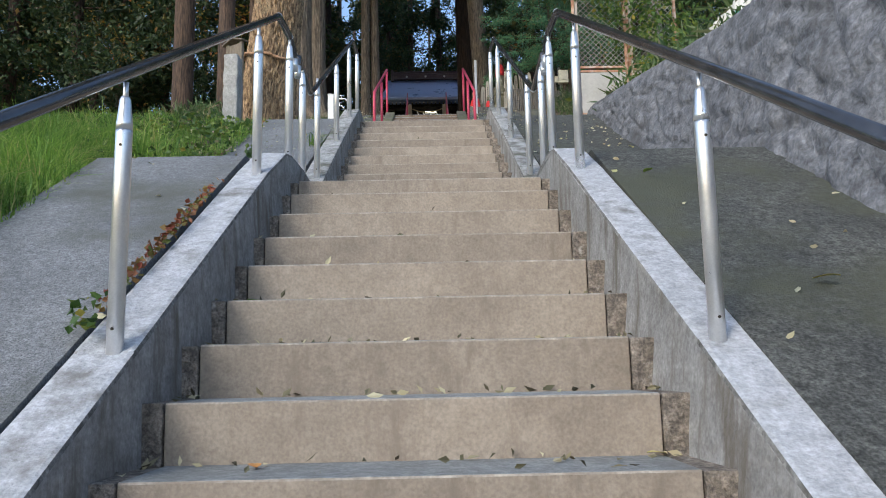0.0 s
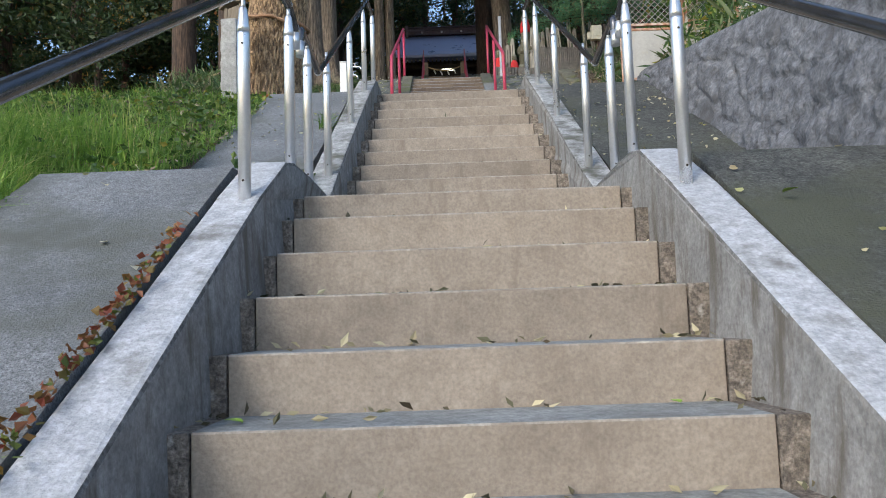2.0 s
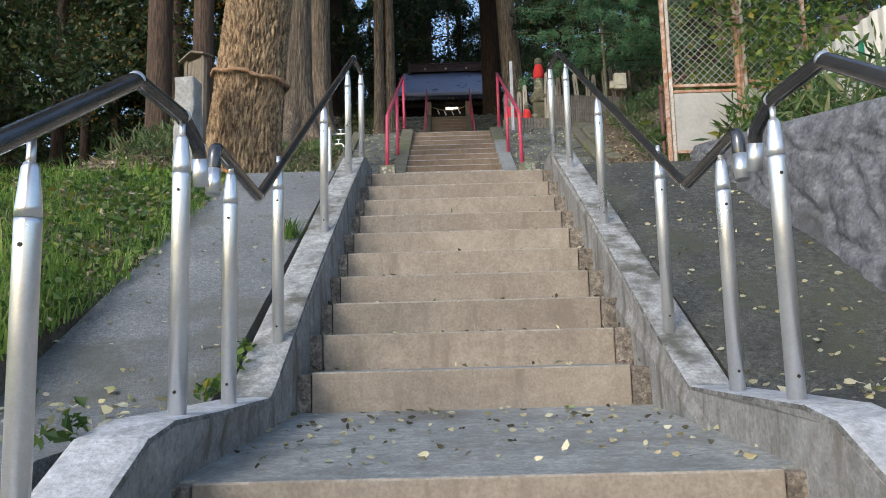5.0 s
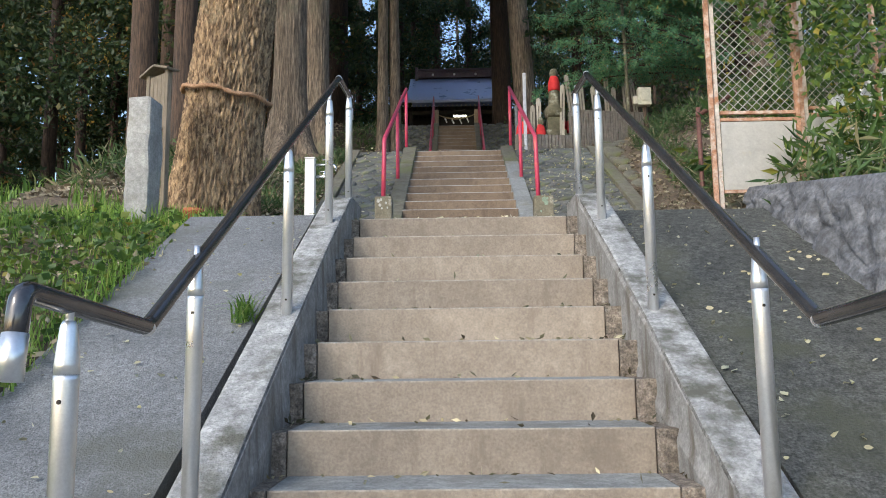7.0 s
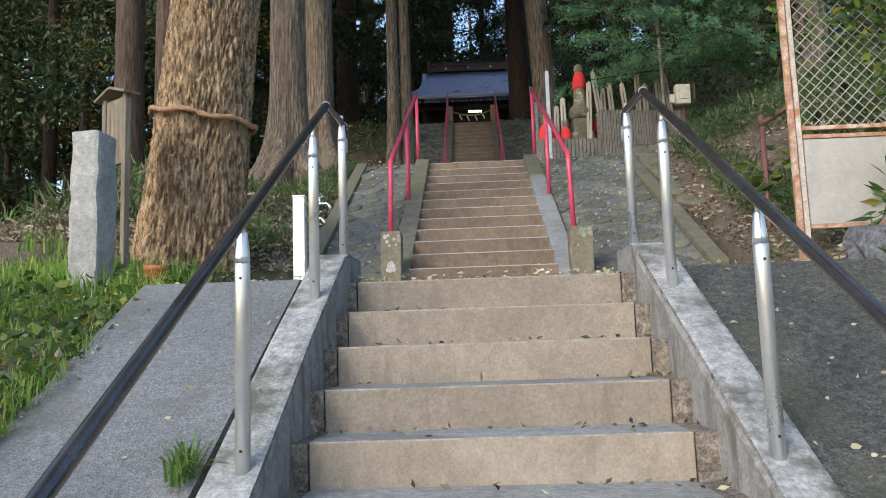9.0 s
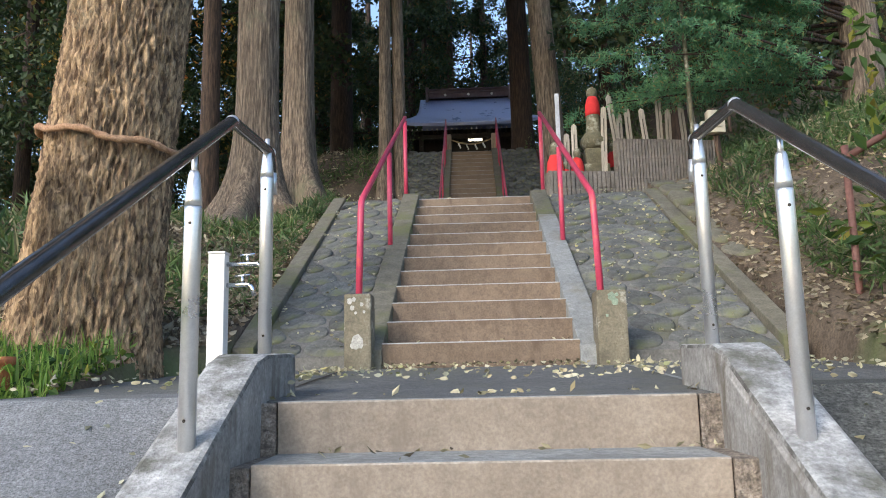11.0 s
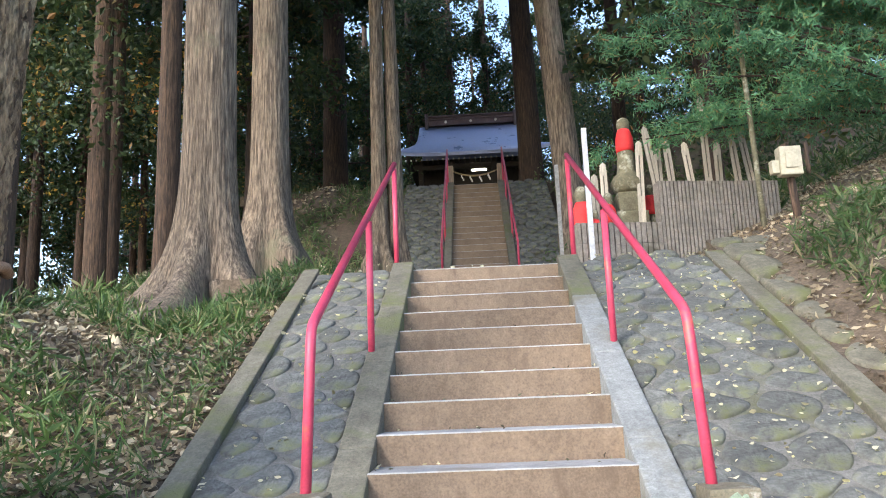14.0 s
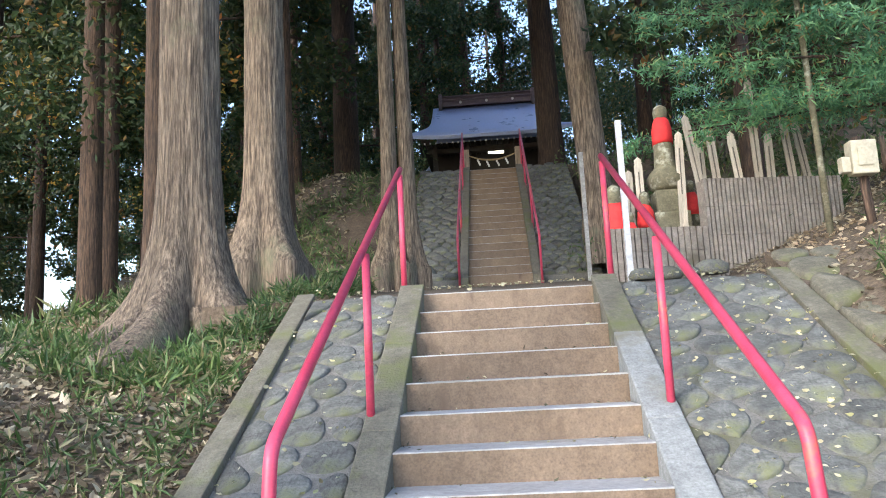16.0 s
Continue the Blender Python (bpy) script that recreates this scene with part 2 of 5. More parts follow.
# Wood foliage darkened for shaded depth, near boughs brightened as lit, in colour.
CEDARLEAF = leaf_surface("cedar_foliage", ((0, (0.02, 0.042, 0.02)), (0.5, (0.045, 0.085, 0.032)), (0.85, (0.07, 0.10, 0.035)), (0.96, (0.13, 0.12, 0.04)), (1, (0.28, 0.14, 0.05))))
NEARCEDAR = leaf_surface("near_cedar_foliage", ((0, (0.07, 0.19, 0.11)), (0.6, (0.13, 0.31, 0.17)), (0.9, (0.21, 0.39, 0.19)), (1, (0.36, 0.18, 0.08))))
BROADLEAF = leaf_surface("broad_foliage", ((0, (0.03, 0.075, 0.02)), (0.6, (0.08, 0.15, 0.03)), (0.9, (0.16, 0.22, 0.04)), (1, (0.32, 0.26, 0.05))))
GRASS = leaf_surface("tall_grass", ((0, (0.11, 0.22, 0.045)), (0.6, (0.21, 0.36, 0.07)), (0.88, (0.33, 0.46, 0.12)), (1, (0.46, 0.42, 0.20))), 0.4)
SASA = leaf_surface("bamboo_grass", ((0, (0.04, 0.09, 0.03)), (0.55, (0.09, 0.16, 0.05)), (0.8, (0.125, 0.165, 0.07)), (1, (0.32, 0.28, 0.18))), 0.3)
LITTER = leaf_surface("brown_litter", ((0, (0.13, 0.10, 0.075)), (0.5, (0.29, 0.235, 0.18)), (0.85, (0.46, 0.40, 0.32)), (1, (0.60, 0.54, 0.45))), 0.15, 0.8)
PALELEAF = leaf_surface("pale_fallen_leaves", ((0, (0.30, 0.26, 0.17)), (0.3, (0.46, 0.43, 0.31)), (0.7, (0.58, 0.56, 0.46)), (0.9, (0.50, 0.46, 0.24)), (1, (0.34, 0.36, 0.19))), 0.15, 0.7)
STEPLEAF = leaf_surface("mixed_step_litter", ((0, (0.05, 0.035, 0.02)), (0.4, (0.10, 0.10, 0.06)), (0.65, (0.30, 0.26, 0.17)), (1, (0.62, 0.57, 0.42))), 0.15, 0.7)
REDLEAF = leaf_surface("reddish_ivy", ((0, (0.10, 0.15, 0.03)), (0.4, (0.18, 0.085, 0.03)), (0.75, (0.20, 0.045, 0.035)), (1, (0.24, 0.17, 0.05))), 0.3)

# ---- ground ----
def terrain():
    xs = sorted({*[round(-40 + i * 1.5, 3) for i in range(24)], *[round(-6 + i * 0.2, 3) for i in range(21)], -1.98, -1.84, -1.52, -1.43, 1.9, 2.06, 2.25, *[round(2.4 + i * 0.2, 3) for i in range(23)], *[7 + 1.5 * i for i in range(24)]} | {-1.7, 0.0, 1.7})
    ys = [-60, -40, -25, -15] + [round(-9 + 0.25 * i, 3) for i in range(180)] + [37 + 2 * i for i in range(12)] + [65, 80, 110]
    bm = bmesh.new()
    g = [[bm.verts.new((x, y, ground(x, y))) for x in xs] for y in ys]
    for a, b in zip(g, g[1:]):
        for i in range(len(xs) - 1):
            bm.faces.new((a[i], a[i + 1], b[i + 1], b[i]))
    ob = link("ground", bm, EARTH, smooth=True)
    return tagged(ob, "dark forest earth with leaf litter and moss", "ground", kind="structure")


terrain()
LANDTAR = surface("grey_landing_asphalt", (0.10, 0.105, 0.104), (0.165, 0.17, 0.168), 3, 0.85, fine=95, bump=0.6, speck=0.45, mottle=0.25, stain=(0.12, 0.125, 0.105), stain_scale=1.2, stain_from=0.5)

# flights: first nosing y, z, tread, riser, count, half width of the middle slab, half width with side blocks
FLIGHTS = {
    1: (4.95 - 0.328 * 20, 2.63 - 0.178 * 20, 0.328, 0.178, 21, 0.72, 0.84),
    2: (6.31, 2.817, 0.3045, 0.168, 10, 0.685, 0.82),
    3: (11.13, 4.596, 0.306, 0.149, 12, 0.59, 0.59),
    4: (22.4, 7.30, 0.282, 0.183, 18, 0.55, 0.55),
}


def flight(no, label):
    y0, z0, tread, riser, count, half, full = FLIGHTS[no]
    st = thing("stairs_%d" % no, label, "stairs", (0, y0, z0 - riser), kind="structure")
    rnd = random.Random(no)
    mats = [RISER, TREAD, NOSING] if no < 3 else [ORANGERISER, PALETREAD, PALETREAD]
    for i in range(count):
        y, z = i * tread, riser * (i + 1)
        if no == 1 and i == count - 1:
            y, z = y - 0.085, z - 0.042
        bm = bmesh.new()
        low = z - riser - 0.06
        deep = tread + 0.05 if i < count - 1 else 0.06
        slab(bm, -half, half, y, y + deep, low, z, 0.007)
        bm.normal_update()
        # Faces turned up take the sky-tinted tread, fronts the brown riser.
        for f in bm.faces:
            f.material_index = 1 if f.normal.z > 0.9 else (2 if f.normal.z > 0.2 and f.normal.y < -0.2 else 0)
        part("step", bm, mats, st)
        if full > half:
            for s in (-1, 1):
                bm = bmesh.new()
                a, b = sorted((s * (half + 0.004), s * full))
                d = rnd.uniform(-0.004, 0.006)
                slab(bm, a, b, y - 0.004 + d, y + deep - 0.01, low, z - 0.004 - d, 0.008)
                part("side_block", bm, BLOCK, st)
    return st


flight(1, "brown worn concrete steps with rough side blocks")
flight(2, "brown worn concrete steps with rough side blocks")
flight(3, "narrow brown concrete steps between grey kerbs")
flight(4, "steep brown concrete steps up to the shrine")


def paving(name, profile, x0, x1, mat, label, depth=0.25):
    bm = bmesh.new()
    prism(bm, list(profile) + [(y, z - depth) for y, z in reversed(profile)], x0, x1)
    return tagged(link(name, bm, mat), label, "paving", kind="structure")


paving("landing_1", ((4.916, 2.587), (6.34, 2.647)), -0.80, 0.80, TREAD, "grey concrete landing with fallen leaves")
paving("landing_2", ((9.62, 4.352), (11.16, 4.446)), -1.85, 1.97, LANDTAR, "asphalt landing scattered with pale leaves")
paving("landing_2_head", ((9.112, 4.329), (9.618, 4.352)), -0.82, 0.82, LANDTAR, "asphalt head of the second flight")
paving("landing_3", ((14.555, 6.235), (22.45, 7.115)), -2.2, 2.6, EARTH, "earth landing with scattered leaves")
paving("landing_4", ((27.255, 10.41), (40, 10.5)), -6, 6, EARTH, "earth forecourt in front of the shrine")
paving("pavement_bottom", ((-8, -1.15), (-1.6, -1.15)), -6, 6, ASPHALT, "asphalt at the foot of the stairs")
for s, nm in ((-1, "west"), (1, "east")):
    o = 1.80 if s < 0 else 1.97
    a, b = sorted((s * 0.975, s * o))
    tar = ASPHALT if s < 0 else DARKASPHALT
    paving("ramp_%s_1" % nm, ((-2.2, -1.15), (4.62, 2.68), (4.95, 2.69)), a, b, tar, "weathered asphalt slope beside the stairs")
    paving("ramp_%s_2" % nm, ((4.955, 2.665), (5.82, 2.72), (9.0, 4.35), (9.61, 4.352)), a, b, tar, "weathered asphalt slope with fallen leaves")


POST_LINE = {-1: ((-3, 0.90), (2.6, 0.85), (4.31, 0.843), (5.0, 0.805), (5.46, 0.80), (6.2, 0.813), (8.7, 0.812), (9.27, 0.79), (9.6, 0.79)),
             1: ((-3, 0.90), (2.6, 0.882), (4.31, 0.848), (5.0, 0.82), (5.46, 0.832), (6.2, 0.838), (8.7, 0.83), (9.27, 0.81), (9.6, 0.81))}


def cheek(name, side):
    top = ((-2.0, -1.05), (4.70, 2.716), (4.85, 2.742), (5.82, 2.745), (6.0, 2.83), (9.02, 4.465), (9.12, 4.49), (9.52, 4.50))
    cuts = sorted({p[0] for p in top} | {-0.6, 0.5, 1.5, 2.6, 3.4, 4.31, 5.2, 6.6, 7.4, 8.2})
    up = [(y, lerp(top, y)) for y in cuts]
    low = [(9.52, 4.1), (6.2, 2.4), (4.9, 2.3), (-2.0, -1.3)]
    bm = bmesh.new()
    prism(bm, up + low, -0.058, 0.115, 0.016)
    for v in bm.verts:
        edge = 0.006 * noise.noise((v.co.y * 9, v.co.x * 9, side)) + 0.004 * noise.noise((v.co.y * 25, v.co.z * 25, side))
        v.co.x = side * (lerp(POST_LINE[side], v.co.y) + v.co.x + edge)
        v.co.z += edge * 0.6
    bmesh.ops.recalc_face_normals(bm, faces=bm.faces[:])
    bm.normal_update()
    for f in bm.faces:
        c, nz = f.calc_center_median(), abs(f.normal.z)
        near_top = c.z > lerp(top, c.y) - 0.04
        # Upward faces get the sky-lit copy; beyond y 5.6 the lichen one.
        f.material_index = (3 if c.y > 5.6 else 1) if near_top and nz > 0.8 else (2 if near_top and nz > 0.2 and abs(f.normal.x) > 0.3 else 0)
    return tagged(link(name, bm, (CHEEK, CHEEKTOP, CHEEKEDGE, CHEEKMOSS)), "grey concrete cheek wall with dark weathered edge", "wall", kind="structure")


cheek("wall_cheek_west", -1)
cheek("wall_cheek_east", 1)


DIRT = surface("dark_joint_dirt", (0.025, 0.022, 0.018), (0.06, 0.05, 0.04), 20, 0.95, bump=0.5)
for x, w, m, lab in ((-0.80, 0.012, DIRT, "dark dirt-filled joint across the landing"), (0.83, 0.02, TREAD, "pale mortar joint along the landing")):
    bm = bmesh.new()
    n = 24
    a, b = [], []
    for k in range(n + 1):
        y = 9.55 + 1.5 * k / n
        c = x + 0.008 * noise.noise((y * 6, x, 0))
        z = 4.352 + (4.446 - 4.352) * (y - 9.62) / 1.54 + 0.004
        a.append(bm.verts.new((c - w * (0.7 + 0.3 * noise.noise((y * 9, 2, 0))), y, z)))
        b.append(bm.verts.new((c + w * (0.7 + 0.3 * noise.noise((y * 9, 5, 0))), y, z)))
    for k in range(n):
        bm.faces.new((a[k], b[k], b[k + 1], a[k + 1]))
    tagged(link("trim_joint", bm, m), lab, "joint", kind="structure")

# ---- handrails of metal posts and a black bar ----
def handrail(side):
    def at(y):
        return side * lerp(POST_LINE[side], y)

    rail = thing("handrail", "black metal handrail on silver posts, on the cheek wall", "handrail", (0, 0, 0), "handrails of the lower stairs")
    H = 0.83
    posts = ((-0.8, -0.375), (0.9, 0.58), (2.60, 1.536), (4.31, 2.497), (5.0, 2.742), (5.46, 2.744), (6.23, 2.955), (7.46, 3.62), (8.58, 4.238), (9.27, 4.497))
    for y, z in posts:
        x = at(y)
        bm = bmesh.new()
        sweep(bm, [(x, y, z - 0.05), (x, y, z + 0.64), (x, y, z + 0.65)], [0.0245, 0.0245, 0.0243], 14)
        post = part("post", bm, STEEL, rail)
        bm = bmesh.new()
        sweep(bm, [(x, y, z + 0.651), (x, y, z + 0.672), (x, y, z + 0.745), (x, y, z + 0.755)], [0.0243, 0.0240, 0.0165, 0.012], 14)
        part("post_cap", bm, STEEL, post, "tapered grey cap")
        bm = bmesh.new()
        sweep(bm, [(x, y, z + 0.74), (x, y, z + 0.80)], 0.009, 8)
        part("bracket", bm, STEEL, post)
        # Dark discs stand in for the bolt holes at the front of each post.
        for h in (0.06, 0.60):
            bm = bmesh.new()
            sweep(bm, [(x, y - 0.0255, z + h), (x, y - 0.022, z + h)], 0.0048, 8)
            part("screw", bm, DIRT, post, "small dark disc in place of a bolt hole")
    first = [(-1.6, -0.825 + H), (2.6, 1.536 + H), (4.72, 2.728 + H), (5.0, 2.742 + H - 0.02), (5.14, 3.50), (5.16, 3.40)]
    second = [(5.27, 3.40), (5.29, 3.545), (5.86, 3.50), (8.89, 5.242), (9.31, 5.255), (9.335, 5.11)]
    for line in (first, second):
        bm = bmesh.new()
        line = [(at(y), y, z) for y, z in line]
        sweep(bm, rounded(line, 0.03), 0.0205, 16)
        bar = part("rail_bar", bm, RAILBLACK, rail)
        for q in line[1:-1] if line[0][1] < 0 else line[2:-1]:
            if abs(q[1] - 2.6) < 0.01:
                continue
            bm = bmesh.new()
            bmesh.ops.create_uvsphere(bm, u_segments=14, v_segments=10, radius=0.0218, matrix=Matrix.Translation(q))
            part("joint", bm, STEEL, bar, "silver welded joint")
        ends = ((line[-1], line[-2]),) if line[0][1] < 0 else ((line[0], line[1]), (line[-1], line[-2]))
        for e, n in ends:
            e, n = Vector(e), Vector(n)
            bm = bmesh.new()
            d = (n - e).normalized()
            sweep(bm, [e - d * 0.012, e + d * 0.07], 0.0225, 14)
            part("end_cap", bm, STEEL, bar, "silver end cap")
    return rail


handrail(-1)
handrail(1)


def red_rail(side, posts, top, name_label, group, x):
    rail = thing("red_handrail", name_label, "handrail", (0, 0, 0), group)
    for (y, z0, z1) in posts:
        bm = bmesh.new()
        sweep(bm, [(x, y, z0), (x, y, z1)], 0.021, 12)
        part("post", bm, REDRAIL, rail)
    bm = bmesh.new()
    sweep(bm, rounded([(x, *p) for p in top], 0.06), 0.021, 12)
    part("rail_bar", bm, REDRAIL, rail)
    return rail


for s in (-1, 1):
    red_rail(s, ((12.96, 5.42, 6.30), (14.57, 6.2, 7.12)), ((11.15, 4.86), (11.27, 5.50), (14.60, 7.17)), "red painted steel handrail with chipped paint", "red handrails of the middle stairs", 0.728 * s)
    red_rail(s, ((24.2, 8.2, 9.25), (26.2, 9.5, 10.55), (27.5, 10.3, 11.38)), ((22.3, 7.1), (22.3, 7.95), (27.55, 11.45)), "red painted steel handrail leading to the shrine", "red handrails of the upper stairs", 0.70 * s)

# ---- foliage meshes ----
def kites(name, centres, lengths, width, mats, parent=None, seed=0, flat=0.0, up=0.0, label="", oval=False):
    """Many small leaves: folded kites with random turns; flat presses them level, up turns their tips upward."""
    rg = np.random.RandomState(seed)
    c = np.asarray(centres, float)
    n = len(c)
    d = rg.normal(size=(n, 3))
    d[:, 2] = (np.abs(d[:, 2]) if flat > 0.5 else d[:, 2]) * (1 - flat) + up
    d /= np.linalg.norm(d, axis=1)[:, None]
    e = rg.normal(size=(n, 3))
    e[:, 2] *= 1 - flat
    s = np.cross(d, e)
    s[:, 2] *= 1 - flat
    s /= np.linalg.norm(s, axis=1)[:, None] + 1e-9
    nrm = np.cross(d, s)
    ln = np.broadcast_to(np.asarray(lengths, float), (n,)) * rg.uniform(0.6, 1.25, n)
    w = ln * width
    fold = nrm * (w * rg.uniform(-0.25, 0.45, n))[:, None]
    v = np.stack([c, c + d * (ln * 0.45)[:, None] + s * w[:, None] * 0.5 + fold, c + d * ln[:, None], c + d * (ln * 0.45)[:, None] - s * w[:, None] * 0.5 + fold], 1).reshape(-1, 3)
    f = np.arange(4 * n).reshape(n, 4)
    if oval:
        a, b = d * ln[:, None], s * w[:, None]
        curl = nrm * (w * rg.uniform(-0.1, 0.5, n))[:, None]
        v = np.stack([c, c + a * 0.22 + b * 0.42 + fold, c + a * 0.6 + b * 0.46 + fold, c + a + curl, c + a * 0.66 - b * 0.4 + fold * 0.6, c + a * 0.25 - b * 0.48 + fold], 1).reshape(-1, 3)
        f = np.arange(6 * n).reshape(n, 6)
    me = bpy.data.meshes.new(name)
    me.from_pydata(v.tolist(), [], f.tolist())
    for m in (mats if isinstance(mats, (list, tuple)) else [mats]):
        me.materials.append(m)
    ob = new(name, me)
    if parent is not None:
        ob.parent = parent
    if label:
        ob["label"] = label
    return ob


def blades(name, roots, heights, width, mat, seed=0, bend=0.6):
    """Grass: narrow bent blades."""
    rg = np.random.RandomState(seed)
    r = np.asarray(roots, float)
    n = len(r)
    a = rg.uniform(0, 6.283, n)
    out = np.stack([np.cos(a), np.sin(a), np.zeros(n)], 1)
    side = np.stack([-np.sin(a), np.cos(a), np.zeros(n)], 1)
    h = np.broadcast_to(np.asarray(heights, float), (n,)) * rg.uniform(0.55, 1.3, n)
    b = bend * rg.uniform(0.1, 1.0, n)
    upv = np.array([0, 0, 1.0])
    p1 = r + upv * (h * 0.55)[:, None] + out * (h * b * 0.25)[:, None]
    p2 = r + upv * (h * (1 - 0.3 * b))[:, None] + out * (h * b * 0.8)[:, None]
    w = (width * rg.uniform(0.6, 1.4, n))[:, None]
    v = np.stack([r - side * w, r + side * w, p1 + side * w * 0.8, p1 - side * w * 0.8, p2], 1).reshape(-1, 3)
    k = np.arange(n) * 5
    faces = [[q, q + 1, q + 2, q + 3] for q in k] + [[q + 3, q + 2, q + 4] for q in k]
    me = bpy.data.meshes.new(name)
    me.from_pydata(v.tolist(), [], faces)
    me.materials.append(mat)
    return new(name, me)


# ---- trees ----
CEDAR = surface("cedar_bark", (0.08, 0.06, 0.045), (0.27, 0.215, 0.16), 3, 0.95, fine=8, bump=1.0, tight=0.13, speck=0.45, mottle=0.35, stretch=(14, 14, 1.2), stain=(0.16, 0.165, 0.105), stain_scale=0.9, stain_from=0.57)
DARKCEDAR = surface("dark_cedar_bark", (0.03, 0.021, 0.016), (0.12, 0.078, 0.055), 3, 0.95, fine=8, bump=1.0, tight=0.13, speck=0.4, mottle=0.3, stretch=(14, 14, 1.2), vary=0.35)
ROUGHBARK = surface("thick_furrowed_bark", (0.12, 0.075, 0.043), (0.52, 0.365, 0.215), 9, 0.95, fine=34, bump=1.0, tight=0.10, speck=0.4, stretch=(3.4, 3.4, 0.9), stain=(0.20, 0.195, 0.13), stain_scale=2.4, stain_from=0.6)


def trunk_mesh(r, h, flare, lean=(0, 0), n=28, rows=24, fine_to=0.0, furrow=0.0, freq=9.0, tall=0.5, lobes=5, seed=0, rise=0.42, fine_row=0.045):
    """A tapered trunk with root lobes; up to fine_to its bark is cut into furrows."""
    bm = bmesh.new()
    levels = [-0.6, -0.3]
    if fine_to:
        m = int(fine_to / fine_row)
        levels += [fine_to * k / m for k in range(m + 1)]
    else:
        levels += [0, 0.12, 0.28, 0.5, 0.8, 1.2, 1.8]
    last = levels[-1]
    levels += [last + (h - last) * k / rows for k in range(1, rows + 1)]
    rings = []
    for q in levels:
        f = 1 + (flare - 1) * math.exp(-max(q, 0) / rise)
        rad = r * f * (1 - 0.5 * max(q, 0) / h)
        ring = []
        for k in range(n):
            a = 6.283185 * k / n
            ca, sa = math.cos(a), math.sin(a)
            lob = 1 + 0.26 * (f - 1) * math.cos(lobes * a + seed + 0.3 * q) + 0.10 * (f - 1) * math.cos((lobes + 3) * a) + 0.06 * noise.noise((ca * 1.5 + seed, sa * 1.5, q * 0.5))
            dd = 0.0
            if furrow and q < fine_to + 0.3:
                p = (ca * freq * 0.5 + seed * 7, sa * freq * 0.5, q * freq * tall * 0.5)
                ridge = 1 - 2 * abs(noise.noise(p)) - 0.7 * abs(noise.noise((p[0] * 2.1, p[1] * 2.1, p[2] * 1.7 + 5)))
                dd = furrow * (ridge - 0.4)
            ring.append(bm.verts.new((lean[0] * q + (rad * lob + dd) * ca, lean[1] * q + (rad * lob + dd) * sa, q)))
        rings.append(ring)
    for a, b in zip(rings, rings[1:]):
        for k in range(n):
            bm.faces.new((a[k], a[(k + 1) % n], b[(k + 1) % n], b[k])).smooth = True
    bm.faces.new(rings[-1])
    return bm


def crown_points(rg, h0, h1, reach, limbs, per):
    """Leaf places along drooping limbs round a trunk."""
    pts, lines = [], []
    for i in range(limbs):
        z = h0 + (h1 - h0) * (i + rg.uniform(0, 1)) / limbs
        a = rg.uniform(0, 6.283)
        L = reach * (1.0 - 0.75 * ((z - h0) / (h1 - h0)) ** 1.3) * rg.uniform(0.6, 1.15)
        droop = rg.uniform(0.05, 0.35)
        t = rg.uniform(0.25, 1.0, per) ** 0.8
        side = rg.normal(0, 0.14, per) * L * (1.1 - t * 0.5)
        x, y = np.cos(a) * t * L - np.sin(a) * side, np.sin(a) * t * L + np.cos(a) * side
        zz = z + L * (0.18 * t - droop * t * t) + rg.normal(0, 0.16, per) - np.abs(rg.normal(0, 0.18, per))
        pts.append(np.stack([x, y, zz], 1))
        lines.append([(np.cos(a) * L * q, np.sin(a) * L * q, z + L * (0.18 * q - droop * q * q)) for q in (0, 0.35, 0.7, 0.95)])
    return np.concatenate(pts), lines


CROWNS = []
# The last crown is added wide, mostly out of view, to shade the wood.
for k, (h0, h1, reach, limbs, per, size) in enumerate(((6.5, 17, 3.2, 42, 230, 0.24), (2.6, 15, 2.6, 50, 240, 0.19), (9.0, 18, 3.4, 38, 230, 0.25), (0.8, 11, 2.0, 46, 220, 0.15), (7.0, 15, 4.6, 46, 330, 0.27))):
    rg = np.random.RandomState(20 + k)
    p, lines = crown_points(rg, h0, h1, reach, limbs, per)
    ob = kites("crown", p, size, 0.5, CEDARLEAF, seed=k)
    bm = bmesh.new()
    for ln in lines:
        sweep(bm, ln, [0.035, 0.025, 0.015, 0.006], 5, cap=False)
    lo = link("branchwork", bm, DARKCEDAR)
    CROWNS.append((ob.data, lo.data))
    bpy.data.objects.remove(ob)
    bpy.data.objects.remove(lo)


def add_crown(t, kind, turn=0.0, lift=0.0, scale=1.0):
    for nm, me in zip(("crown", "branchwork"), CROWNS[kind]):
        o = new(nm, me)
        o.parent = t
        o["kind"] = "stuff"
        o.location, o.rotation_euler, o.scale = (0, 0, lift), (0, 0, turn), (scale,) * 3


